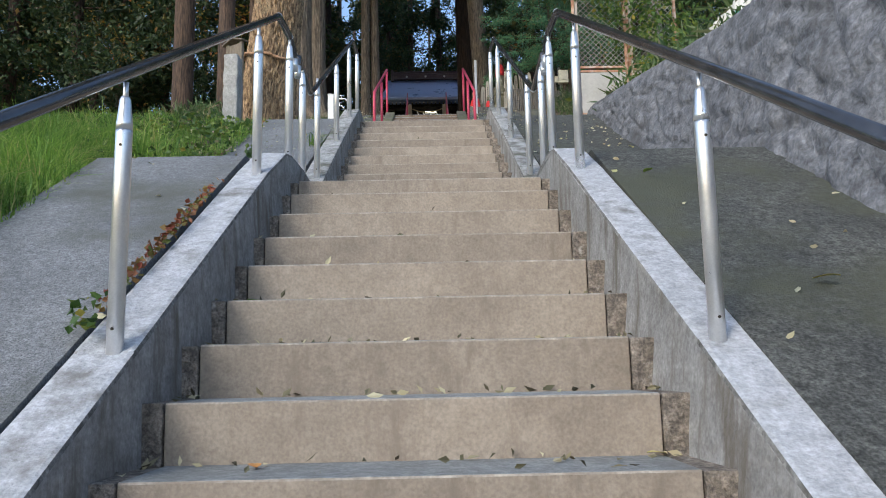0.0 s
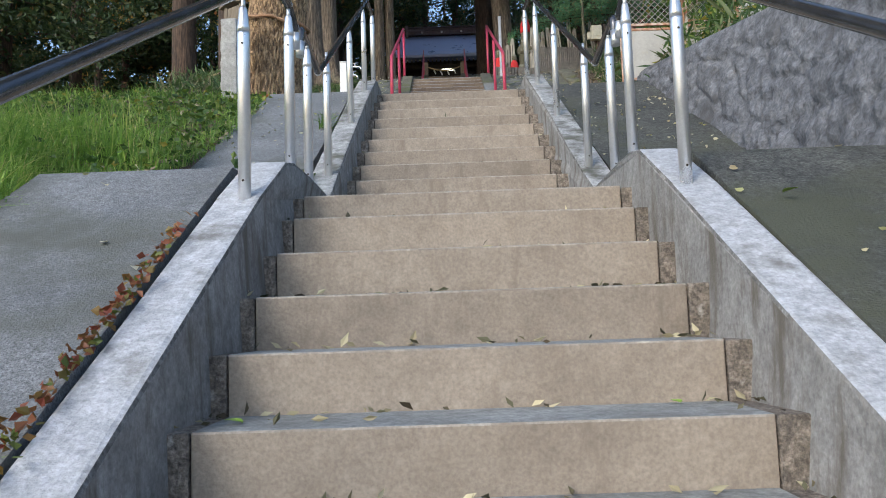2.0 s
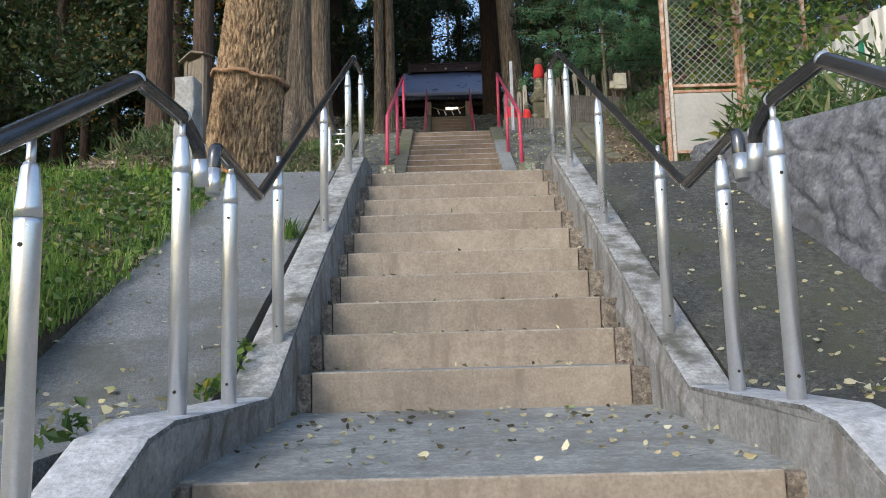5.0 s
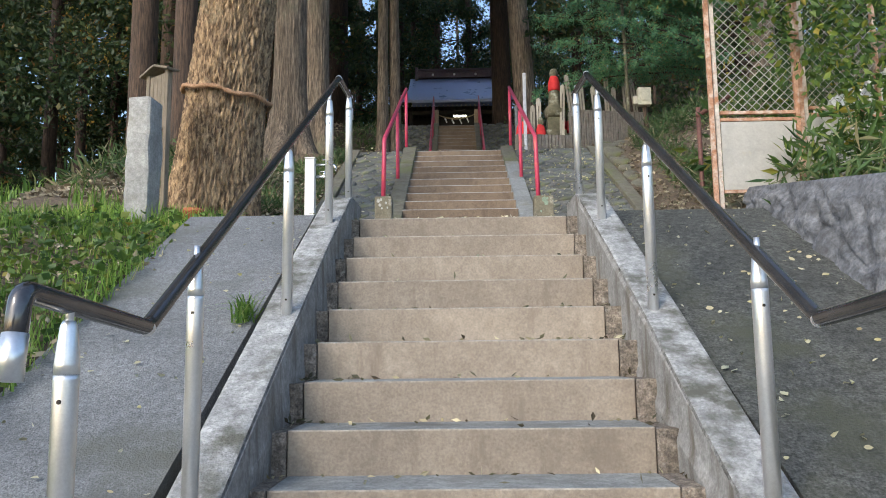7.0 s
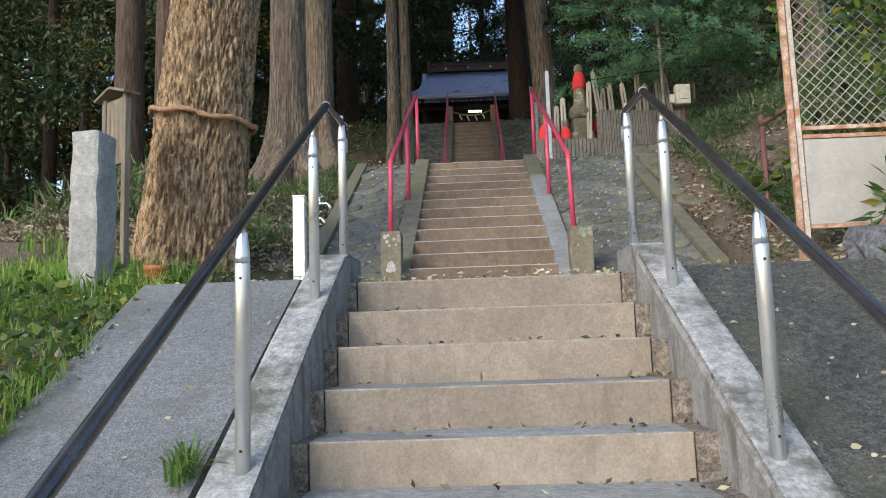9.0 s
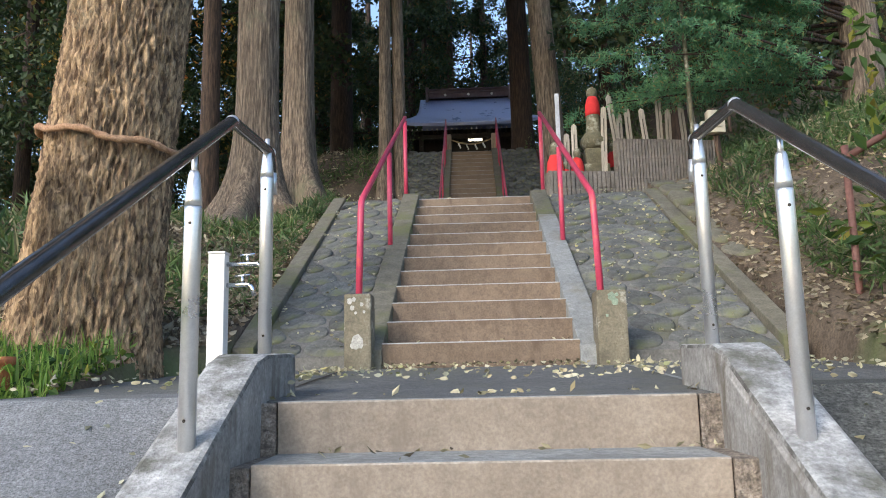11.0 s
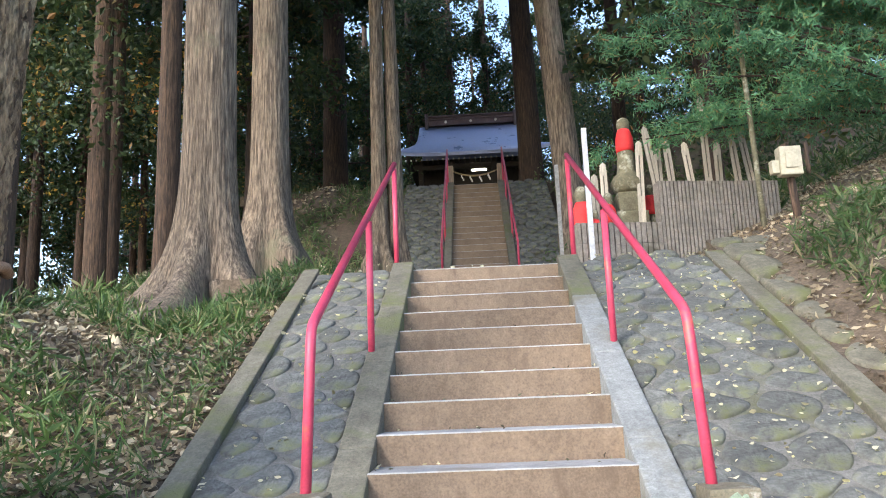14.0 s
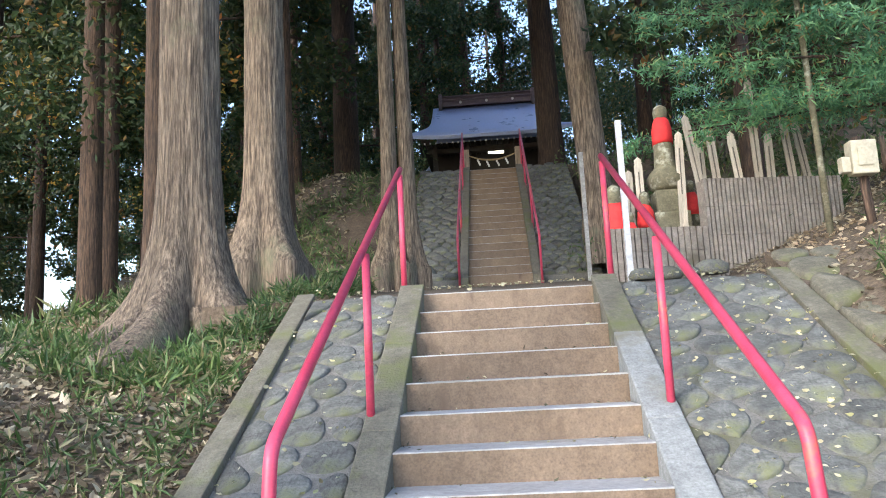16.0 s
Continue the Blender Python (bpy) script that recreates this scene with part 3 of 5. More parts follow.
BIG = (
    ("sacred_tree", -2.275, 10.78, 4.36, 0.352, 15, 1.34, "huge old tree with furrowed bark and a straw rope", ROUGHBARK, (0.11, 0), 1, dict(n=300, fine_to=3.4, fine_row=0.024, furrow=0.036, freq=34, tall=0.62, lobes=4, rise=0.7), 4),
    ("cedar_tree", -2.47, 15.0, 5.86, 0.245, 18, 3.3, "tall cedar with flared mossy roots on the bank", CEDAR, (0, 0), 2, dict(n=130, fine_to=4.2, furrow=0.012, freq=30, tall=0.06, lobes=5), 4),
    ("cedar_tree", -2.45, 17.0, 6.85, 0.225, 18, 2.0, "tall cedar with reddish bark on the bank", CEDAR, (0, 0), 3, dict(n=110, fine_to=4.5, furrow=0.009, freq=30, tall=0.06, lobes=4), 4),
    ("cedar_tree", -1.70, 21.2, 7.35, 0.13, 18, 2.3, "slim pale cedar standing beside the upper stairs", CEDAR, (0.004, 0), 4, dict(n=60, fine_to=4.5, furrow=0.006, freq=26, tall=0.06), 4),
    ("cedar_tree", -1.40, 21.3, 7.30, 0.13, 18, 2.0, "slim fluted cedar close beside a paler one", CEDAR, (-0.01, 0), 14, dict(n=70, fine_to=3.5, furrow=0.012, freq=20, tall=0.06), 4),
    ("cedar_tree", 1.45, 27.6, 10.3, 0.31, 20, 1.2, "dark straight cedar beside the shrine steps", DARKCEDAR, (-0.012, 0), 5, dict(n=70, fine_to=5, furrow=0.012, freq=26, tall=0.06), 4),
    ("cedar_tree", 1.72, 22.0, 7.9, 0.26, 20, 1.3, "leaning cedar beside the upper stairs", CEDAR, (-0.055, 0), 6, dict(n=60, fine_to=5, furrow=0.006, freq=26, tall=0.06), 4),
    ("cedar_tree", -5.0, 15.8, 5.5, 0.22, 18, 1.4, "straight cedar trunk with reddish bark", DARKCEDAR, (0, 0), 7, {}, 4),
    ("cedar_tree", -4.0, 17.8, 6.6, 0.15, 18, 1.4, "slim reddish cedar trunk on the bank", DARKCEDAR, (0, 0), 8, {}, 4),
    ("cedar_tree", -4.37, 31.8, 9.6, 0.42, 20, 1.4, "dark cedar beyond the bank", DARKCEDAR, (0, 0), 9, {}, 4),
    ("cedar_tree", -3.5, 13.5, 5.2, 0.15, 18, 1.3, "dark cedar trunk near the bank", DARKCEDAR, (0, 0), 10, {}, 4),
)
for n_, x_, y_, z_, r_, h_, f_, l_, m_, le_, sd_, kw_, cr_ in BIG:
    t_ = thing(n_, l_, "tree", (x_, y_, z_))
    part("trunk", trunk_mesh(r_, h_, f_, le_, seed=sd_, **kw_), m_, t_)
    add_crown(t_, cr_, sd_ * 1.3, 1.5, 1.0)

def roots(tree, spread):
    """Surface roots that run out from a trunk and sink into the bank."""
    x0, y0, z0 = tree.location
    for k, (turn, start, length, thick) in enumerate(spread):
        a = radians(turn)
        pts, rad = [], []
        for i in range(9):
            u = i / 8
            d = start + length * u
            b = a + 0.25 * noise.noise((u * 2.5, k * 5.3, 1.0))
            x, y = d * math.cos(b), d * math.sin(b)
            pts.append((x, y, ground(x0 + x, y0 + y) - z0 + thick * (0.55 - 0.95 * u) + 0.22 * (1 - u) ** 3))
            rad.append(thick * (1 - 0.62 * u) * (1 + 0.12 * noise.noise((u * 6, k, 3))))
        bm = bmesh.new()
        sweep(bm, pts, rad, 12)
        part("root", bm, CEDAR, tree)


roots([o for o in scene.objects if o.name == "cedar_tree"][0], ((196, 0.30, 0.95, 0.085), (228, 0.30, 0.85, 0.10), (262, 0.28, 0.6, 0.085), (305, 0.28, 0.55, 0.10), (340, 0.28, 0.5, 0.08)))

TRUNKS = []
for k in range(3):
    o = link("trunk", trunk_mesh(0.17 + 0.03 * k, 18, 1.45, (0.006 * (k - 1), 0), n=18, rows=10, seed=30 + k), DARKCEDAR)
    TRUNKS.append(o.data)
    bpy.data.objects.remove(o)


def west_gap(x, y, z=0.0):
    """True in the open sector west of the way, where the bright distance shows under the crowns."""
    d = math.hypot(x, y - 9)
    return 0.41 < math.atan2(-x, y - 9) < 0.66 and z < 6.2 + 0.2 * d


def forest():
    """The wood around: cedars set at random, clear of the way and of one another."""
    rnd = random.Random(11)
    placed = [(b[1], b[2]) for b in BIG]
    made = 0
    for _ in range(4000):
        if made >= 84:
            break
        x, y = rnd.uniform(-24, 17), rnd.uniform(11.5, 58)
        if -3.4 < x < 3.3 and y < 37:
            continue
        if x > 0 and y < 20.5:
            continue
        if x < 0 and (y < 12 or x > -5.2) and y < 20:
            continue
        if x < -7 and y < 19:
            continue
        if any((x - a) ** 2 + (y - b) ** 2 < 3.2 for a, b in placed):
            continue
        placed.append((x, y))
        made += 1
        k = rnd.randrange(3)
        bare = west_gap(x, y)
        t = thing("cedar_tree", "dark cedar standing in the wood", "tree", (x, y, ground(x, y) - 0.05), "cedars of the wood")
        o = new("trunk", TRUNKS[k])
        o.parent = t
        o.scale = (1, 1, 1)
        far = y > 38 or x < -12 or x > 9
        add_crown(t, 0 if bare else (rnd.choice((1, 3, 1, 0)) if far else rnd.choice((0, 1, 2, 1))), rnd.uniform(0, 6.28), 0, rnd.uniform(0.85, 1.2))


forest()


def thicket(name, spots, size, count, leaf, mat, label, seed, spread=(1, 1, 1), width=0.5):
    """Undergrowth: loose clumps of leaves."""
    rg = np.random.RandomState(seed)
    pts = []
    for (x, y, z, r) in spots:
        m = int(count * r * r)
        d = rg.normal(size=(m, 3))
        d /= np.linalg.norm(d, axis=1)[:, None]
        q = d * (rg.uniform(0.25, 1, m) ** 0.5)[:, None] * r * np.array(spread)
        q += rg.normal(0, 0.12 * r, (m, 3))
        pts.append(q + np.array([x, y, z]))
    ob = kites(name, np.concatenate(pts), leaf, width, mat, seed=seed)
    return tagged(ob, label, "foliage", kind="stuff")


rnd = random.Random(5)
spots = []
for _ in range(110):
    x, y = (rnd.uniform(-7, 7) if rnd.random() < 0.5 else rnd.uniform(-24, 18)), rnd.uniform(37, 52)
    spots.append((x, y, ground(x, y) + rnd.uniform(0.2, 4.5), rnd.uniform(0.9, 1.7)))
for _ in range(40):
    x, y = rnd.uniform(-22, -8), rnd.uniform(20, 40)
    spots.append((x, y, ground(x, y) + rnd.uniform(0.3, 2.2), rnd.uniform(0.8, 1.6)))
for _ in range(50):
    x, y = rnd.uniform(4.5, 16), rnd.uniform(17, 40)
    spots.append((x, y, ground(x, y) + rnd.uniform(0.2, 2.6), rnd.uniform(0.8, 1.8)))
for _ in range(70):
    x, y = rnd.uniform(-17, -6), rnd.uniform(16, 34)
    spots.append((x, y, ground(x, y) + rnd.uniform(1.2, 7.0), rnd.uniform(0.7, 1.3)))
for _ in range(80):
    x, y = rnd.uniform(-9, 9), rnd.uniform(38, 50)
    spots.append((x, y, ground(x, y) + rnd.uniform(2.5, 11.0), rnd.uniform(0.9, 1.7)))
spots = [q for q in spots if not west_gap(*q[:3])]
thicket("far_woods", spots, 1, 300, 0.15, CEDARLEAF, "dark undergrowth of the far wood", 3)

AUTUMN = leaf_surface("autumn_foliage", ((0, (0.16, 0.18, 0.04)), (0.4, (0.38, 0.30, 0.06)), (0.75, (0.55, 0.34, 0.08)), (1, (0.50, 0.17, 0.05))), 0.5)
spots = []
for _ in range(34):
    x, y = rnd.uniform(-16, -4.5), rnd.uniform(22, 40)
    spots.append((x, y, ground(x, y) + rnd.uniform(2.5, 8.5), rnd.uniform(0.4, 0.9)))
for _ in range(14):
    x, y = rnd.uniform(-4, 6), rnd.uniform(38, 48)
    spots.append((x, y, ground(x, y) + rnd.uniform(1.0, 9.0), rnd.uniform(0.4, 0.8)))
spots = [q for q in spots if not west_gap(*q[:3])]
thicket("autumn_leaves", spots, 1, 170, 0.14, AUTUMN, "yellow and orange autumn leaves among the far cedars", 31)

# ---- retaining wall with a stamped stone pattern ----
def stamped_wall():
    bm = bmesh.new()
    ys = [round(-4 + 0.036 * i, 3) for i in range(372)]
    rows = []
    m = 46
    for y in ys:
        zb = way_height(y) - 0.15 if y < 9.05 else 4.25
        zt = max(3.98 + 0.17 * (y - 5.9), zb + 0.02)
        col = []
        for k in range(m + 1):
            v = k / m
            z = zb + (zt - zb) * v
            x = 1.955 + 0.40 * (z - zb) * 0.55
            p = Vector((y * 1.7 + 1.1 * (z - zb) + 0.25 * noise.noise((y * 2, z * 2, 7)), (z - zb) * 3.0 - 1.3 * y, 0))
            d, _ = noise.voronoi(p)
            g = min(1.0, (d[1] - d[0]) / 0.13)
            bump = 0.03 * g + 0.012 * noise.noise((y * 3 + z * 9, y * 9 - z * 3, 6)) + 0.02 * noise.noise((y * 5, z * 5, 1)) + 0.02 * noise.noise((y * 13, z * 13, 2)) + 0.012 * noise.noise((y * 31, z * 31, 3)) + 0.03 * noise.noise((y * 1.1, z * 1.1, 4))
            col.append(bm.verts.new((x - bump * (0.25 + 0.75 * min(1, (1 - v) * 6)), y, z)))
        col.append(bm.verts.new((x + 0.22, y, zt + 0.0)))
        col.append(bm.verts.new((x + 0.24, y, zb - 0.2)))
        rows.append(col)
    for a, b in zip(rows, rows[1:]):
        for k in range(len(a) - 1):
            bm.faces.new((a[k], b[k], b[k + 1], a[k + 1])).smooth = k < m
    return tagged(link("wall_stamped", bm, WALLROCK), "leaning grey concrete retaining wall stamped like rough stone", "wall", kind="structure")


stamped_wall()

# ---- middle stairs: kerbs, cobbled slopes, pillars ----
KERB = surface("smooth_kerb_concrete", (0.19, 0.20, 0.20), (0.29, 0.305, 0.305), 4, 0.8, fine=90, bump=0.25, stain=(0.18, 0.17, 0.13), stain_scale=1.6, stain_from=0.52)
MOSSKERB = surface("mossy_concrete", (0.115, 0.108, 0.08), (0.195, 0.185, 0.145), 5, 0.9, fine=70, bump=0.5, stain=(0.13, 0.14, 0.06), stain_scale=2.0, stain_from=0.5)
STONE = surface("river_stone", (0.095, 0.10, 0.092), (0.18, 0.185, 0.175), 7, 0.85, fine=60, bump=0.6, speck=0.3, stain=(0.15, 0.16, 0.085), stain_scale=3.5, stain_from=0.52, vary=0.25)
MORTAR = surface("grey_mortar", (0.125, 0.122, 0.11), (0.205, 0.202, 0.188), 7, 0.95, fine=90, bump=0.6, stain=(0.12, 0.12, 0.07), stain_scale=2, stain_from=0.52)
PILLAR = surface("lichen_pillar", (0.14, 0.125, 0.085), (0.25, 0.225, 0.165), 5, 0.9, fine=80, bump=0.5, stain=(0.58, 0.57, 0.50), stain_scale=7, stain_from=0.58)


LICHEN = surface("pale_lichen", (0.40, 0.40, 0.37), (0.56, 0.56, 0.52), 30, 0.95, bump=0.5, fine=150, speck=0.3)
GREENLICHEN = surface("green_lichen", (0.20, 0.28, 0.21), (0.30, 0.38, 0.29), 30, 0.95, bump=0.5, fine=150, speck=0.3)


def sloped(name, y0, z0, y1, z1, x0, x1, mat, label, lift=0.0, thick=0.3, bev=0.01, cat="kerb"):
    bm = bmesh.new()
    prism(bm, ((y0, z0 + lift), (y1, z1 + lift), (y1, z1 + lift - thick), (y0, z0 + lift - thick)), x0, x1, bev)
    return tagged(link(name, bm, mat), label, cat, kind="structure")


M0, M1 = (11.10, 4.50), (14.56, 6.26)
for s in (-1, 1):
    a, b = sorted((s * 0.585, s * 0.755))
    for i in range(4):
        u, v = i / 4, (i + 1) / 4 - 0.0015
        # West kerb takes the mossy tone, its shade included in that colour.
        sloped("kerb_middle", M0[0] + (M1[0] - M0[0]) * u, M0[1] + (M1[1] - M0[1]) * u, M0[0] + (M1[0] - M0[0]) * v, M0[1] + (M1[1] - M0[1]) * v, a, b, KERB if i < 3 and s > 0 else MOSSKERB, "grey concrete kerb beside the middle stairs", 0.055)
    o0, o1 = (1.37, 1.50) if s < 0 else (1.78, 1.92)
    a, b = sorted((s * o0, s * o1))
    sloped("kerb_outer", 11.15, 4.56, 14.56, 6.26, a, b, MOSSKERB, "mossy concrete edging of the cobbled slope", 0.03)
    a, b = sorted((s * 0.757, s * (o0 - 0.002)))
    bed = sloped("cobbled_slope", 11.15, 4.52, 14.50, 6.23, a, b, MORTAR, "slope of river stones set in mortar", 0.0, bev=0, cat="slope")


STONES = []
for k in range(10):
    r9 = random.Random(40 + k)
    bm = bmesh.new()
    bmesh.ops.create_icosphere(bm, subdivisions=2, radius=1)
    ph = r9.uniform(0, 6)
    for v in bm.verts:
        a = math.atan2(v.co.y, v.co.x)
        w = 1 + 0.10 * math.cos(2 * a + ph) + 0.09 * math.cos(3 * a - ph) + 0.05 * math.cos(5 * a)
        v.co = Vector((v.co.x * w, v.co.y * w, max(-0.3, v.co.z) * (1 - 0.25 * abs(v.co.z)))) * (1 + 0.06 * noise.noise(v.co * 1.7 + Vector((k * 3, 0, 0))))
    for f in list(bm.faces):
        if all(v.co.z < -0.25 for v in f.verts):
            bm.faces.remove(f)
    o = link("stone", bm, STONE, smooth=True)
    STONES.append(o.data)
    bpy.data.objects.remove(o)


def clip(poly, px, py, nx, ny):
    """The part of a flat outline on the near side of a line."""
    out = []
    for (ax, ay), (bx, by) in zip(poly, poly[1:] + poly[:1]):
        da, db = (ax - px) * nx + (ay - py) * ny, (bx - px) * nx + (by - py) * ny
        if da <= 0:
            out.append((ax, ay))
        if da * db < 0:
            t = da / (da - db)
            out.append((ax + (bx - ax) * t, ay + (by - ay) * t))
    return out


def cobbles(bed, x0, x1, ya, za, yb, zb, size, proud, seed, mat, joint=0.009):
    """Irregular stones fitted to one another on a slope, each domed and proud of the mortar."""
    r9 = random.Random(seed)
    L = math.hypot(yb - ya, zb - za)
    tilt = math.degrees(math.atan2(zb - za, yb - ya))
    W = x1 - x0
    nx_, ny_ = max(2, round(W / size)), max(2, round(L / (size * 0.78)))
    sites = []
    for j in range(ny_):
        for i in range(nx_ + j % 2):
            u = (i + 0.5 - 0.5 * (j % 2)) / nx_ * W + r9.uniform(-0.24, 0.24) * size
            v = (j + 0.5) / ny_ * L + r9.uniform(-0.24, 0.24) * size
            sites.append((min(max(u, 0.04), W - 0.04), min(max(v, 0.04), L - 0.04)))
    base = Matrix.Translation((x0, ya, za)) @ pose(0, 0, 0, tilt)
    for k, (u, v) in enumerate(sites):
        poly = [(0.008, 0.008), (W - 0.008, 0.008), (W - 0.008, L - 0.008), (0.008, L - 0.008)]
        for q, (a, b) in enumerate(sites):
            d = math.hypot(a - u, b - v)
            if q == k or d > size * 2.6 or d < 1e-4:
                continue
            nx, ny = (a - u) / d, (b - v) / d
            gap = joint * (0.6 + 0.8 * ((k * 7 + q * 7) % 5) / 5)
            poly = clip(poly, (a + u) / 2 - nx * gap, (b + v) / 2 - ny * gap, nx, ny)
            if len(poly) < 3:
                break
        if len(poly) < 3:
            continue
        soft = poly
        for _ in range(2):
            soft = [(ax + (bx - ax) * q, ay + (by - ay) * q) for (ax, ay), (bx, by) in zip(soft, soft[1:] + soft[:1]) for q in (0.27, 0.73)]
        cx, cy = sum(p[0] for p in soft) / len(soft), sum(p[1] for p in soft) / len(soft)
        bm = bmesh.new()
        h = proud * r9.uniform(0.6, 1.3)
        tx, ty = r9.uniform(-0.07, 0.07), r9.uniform(-0.07, 0.07)
        rings = []
        for f, z in ((1.0, -0.02), (0.985, h * 0.4), (0.90, h * 0.9), (0.6, h)):
            rings.append([bm.verts.new(((px - cx) * f, (py - cy) * f, z + (tx * (px - cx) + ty * (py - cy)) * (z > 0) + 0.10 * h * r9.uniform(-1, 1))) for px, py in soft])
        for a, b in zip(rings, rings[1:]):
            n = len(a)
            for i in range(n):
                bm.faces.new((a[i], a[(i + 1) % n], b[(i + 1) % n], b[i])).smooth = True
        bm.faces.new(rings[-1]).smooth = True
        o = part("stone", bm, mat, bed)
        o.matrix_basis = base @ Matrix.Translation((cx, cy, 0))


for ob in [o for o in scene.objects if o.name.startswith("cobbled_slope")]:
    xs_ = [v.co.x for v in ob.data.vertices]
    cobbles(ob, min(xs_), max(xs_), 11.15, 4.52, 14.50, 6.23, 0.27 if max(xs_) < 0 else 0.30, 0.017, 3 if max(xs_) < 0 else 6, STONE, 0.011)

for s in (-1, 1):
    bm = bmesh.new()
    y0, y1 = (11.0, 11.19)
    w = 0.08 if s < 0 else 0.088
    slab(bm, -w, w, y0, y1, 4.38, 4.885 if s < 0 else 4.87, 0.015)
    o = tagged(link("pillar_base", bm, PILLAR), "low concrete pillar with white lichen spots, holding a red post", "pillar", group="pillars of the red handrails")
    o.location.x = -0.715 if s < 0 else 0.765
    spots = ((-0.045, 4.84, 0.016), (-0.02, 4.85, 0.012), (-0.03, 4.80, 0.013), (0.025, 4.82, 0.011), (-0.01, 4.77, 0.008), (0.04, 4.775, 0.008), (0.0, 4.60, 0.036), (-0.022, 4.585, 0.02)) if s < 0 else ((0.0, 4.83, 0.022), (0.018, 4.80, 0.02), (0.03, 4.84, 0.01), (-0.03, 4.72, 0.009))
    for k, (lx, lz, lr) in enumerate(spots):
        bm = bmesh.new()
        rim = [bm.verts.new((lx + lr * (1 + 0.35 * noise.noise((j * 0.9, k * 3.1, s))) * math.cos(j * 0.4488), y0 - 0.0025 - 0.0002 * k, lz + lr * 1.15 * (1 + 0.35 * noise.noise((j * 0.9, k * 3.1, 7)))* math.sin(j * 0.4488))) for j in range(14)]
        face = bm.faces.new(rim)
        for v in bmesh.ops.extrude_face_region(bm, geom=[face])["geom"]:
            if isinstance(v, bmesh.types.BMVert):
                v.co.y += 0.002
        bmesh.ops.recalc_face_normals(bm, faces=bm.faces[:])
        part("lichen_patch", bm, LICHEN if s < 0 else GREENLICHEN, o, "pale grey lichen" if s < 0 else "greenish grey lichen")

# mossy slabs on the outer right side
bed = sloped("slab_bed", 12.5, lerp(SLOPE, 12.5) + 0.06, 15.0, lerp(SLOPE, 14.5) + 0.22, 1.93, 2.85, EARTH, "earth bank laid with mossy stone slabs", 0.0, bev=0, cat="slope")
cobbles(bed, 1.93, 2.85, 12.5, lerp(SLOPE, 12.5) + 0.06, 15.0, lerp(SLOPE, 14.5) + 0.22, 0.44, 0.05, 17, MOSSKERB)

# ---- upper stairs: kerbs and stone banks ----
for s in (-1, 1):
    a, b = sorted((s * 0.552, s * 0.70))
    sloped("kerb_upper", 22.3, 7.20, 27.3, 10.46, a, b, MOSSKERB, "dark concrete kerb beside the upper stairs", 0.06)
    a, b = sorted((s * 0.702, s * 1.75))
    bed = sloped("stone_bank", 22.5, 7.25, 27.3, 10.44, a, b, MORTAR, "steep bank faced with rough stones", 0.0, bev=0, cat="slope")
    cobbles(bed, a, b, 22.5, 7.25, 27.3, 10.44, 0.24, 0.06, 8 + s, STONE)

# ---- the shrine ----
ROOF = surface("blue_metal_roof", (0.34, 0.42, 0.68), (0.40, 0.49, 0.76), 1.5, 0.35, metal=0.1, bump=0.05, speck=0.05, mottle=0.05)
RIDGE = surface("dark_ridge_metal", (0.10, 0.075, 0.085), (0.16, 0.12, 0.13), 3, 0.5, bump=0.1, speck=0.1)
# Dark wood taken nearly to black; the shade under the eaves is painted in.
DARKWOOD = surface("eave_shaded_dark_wood", (0.010, 0.008, 0.006), (0.025, 0.019, 0.015), 5, 0.8, bump=0.3, fine=30)
TANWOOD = surface("pale_old_wood", (0.26, 0.21, 0.15), (0.40, 0.33, 0.25), 4, 0.85, bump=0.3, fine=30, stretch=(6, 6, 0.6))
OLDLATTICE = surface("brown_lattice_wood", (0.06, 0.048, 0.036), (0.11, 0.09, 0.07), 4, 0.85, bump=0.3, fine=30)
WHITE = surface("white_paint", (0.70, 0.70, 0.68), (0.82, 0.82, 0.80), 5, 0.6, bump=0.08, speck=0.06, mottle=0.05, stain=(0.55, 0.53, 0.47), stain_scale=3, stain_from=0.62)
STRAW = surface("straw_rope", (0.28, 0.20, 0.10), (0.46, 0.35, 0.20), 30, 0.9, bump=0.6, fine=120)
GREYSTONE = surface("carved_grey_stone", (0.25, 0.25, 0.24), (0.42, 0.42, 0.41), 7, 0.9, bump=0.5, fine=90, stain=(0.22, 0.22, 0.17), stain_scale=3.0, stain_from=0.56)
MOSSSTONE = surface("mossy_statue_stone", (0.10, 0.095, 0.06), (0.20, 0.185, 0.125), 6, 0.95, bump=0.6, fine=60, stain=(0.50, 0.51, 0.42), stain_scale=5.5, stain_from=0.545)
REDCLOTH = surface("red_cloth", (0.62, 0.025, 0.03), (0.75, 0.05, 0.05), 9, 0.85, bump=0.3, fine=200, speck=0.1, mottle=0.06)
LAMP = bpy.data.materials.new("lit_lamp")
LAMP.use_nodes = True
LAMP.node_tree.nodes["Principled BSDF"].inputs["Emission Color"].default_value = (1.0, 0.93, 0.72, 1)
LAMP.node_tree.nodes["Principled BSDF"].inputs["Emission Strength"].default_value = 2.6


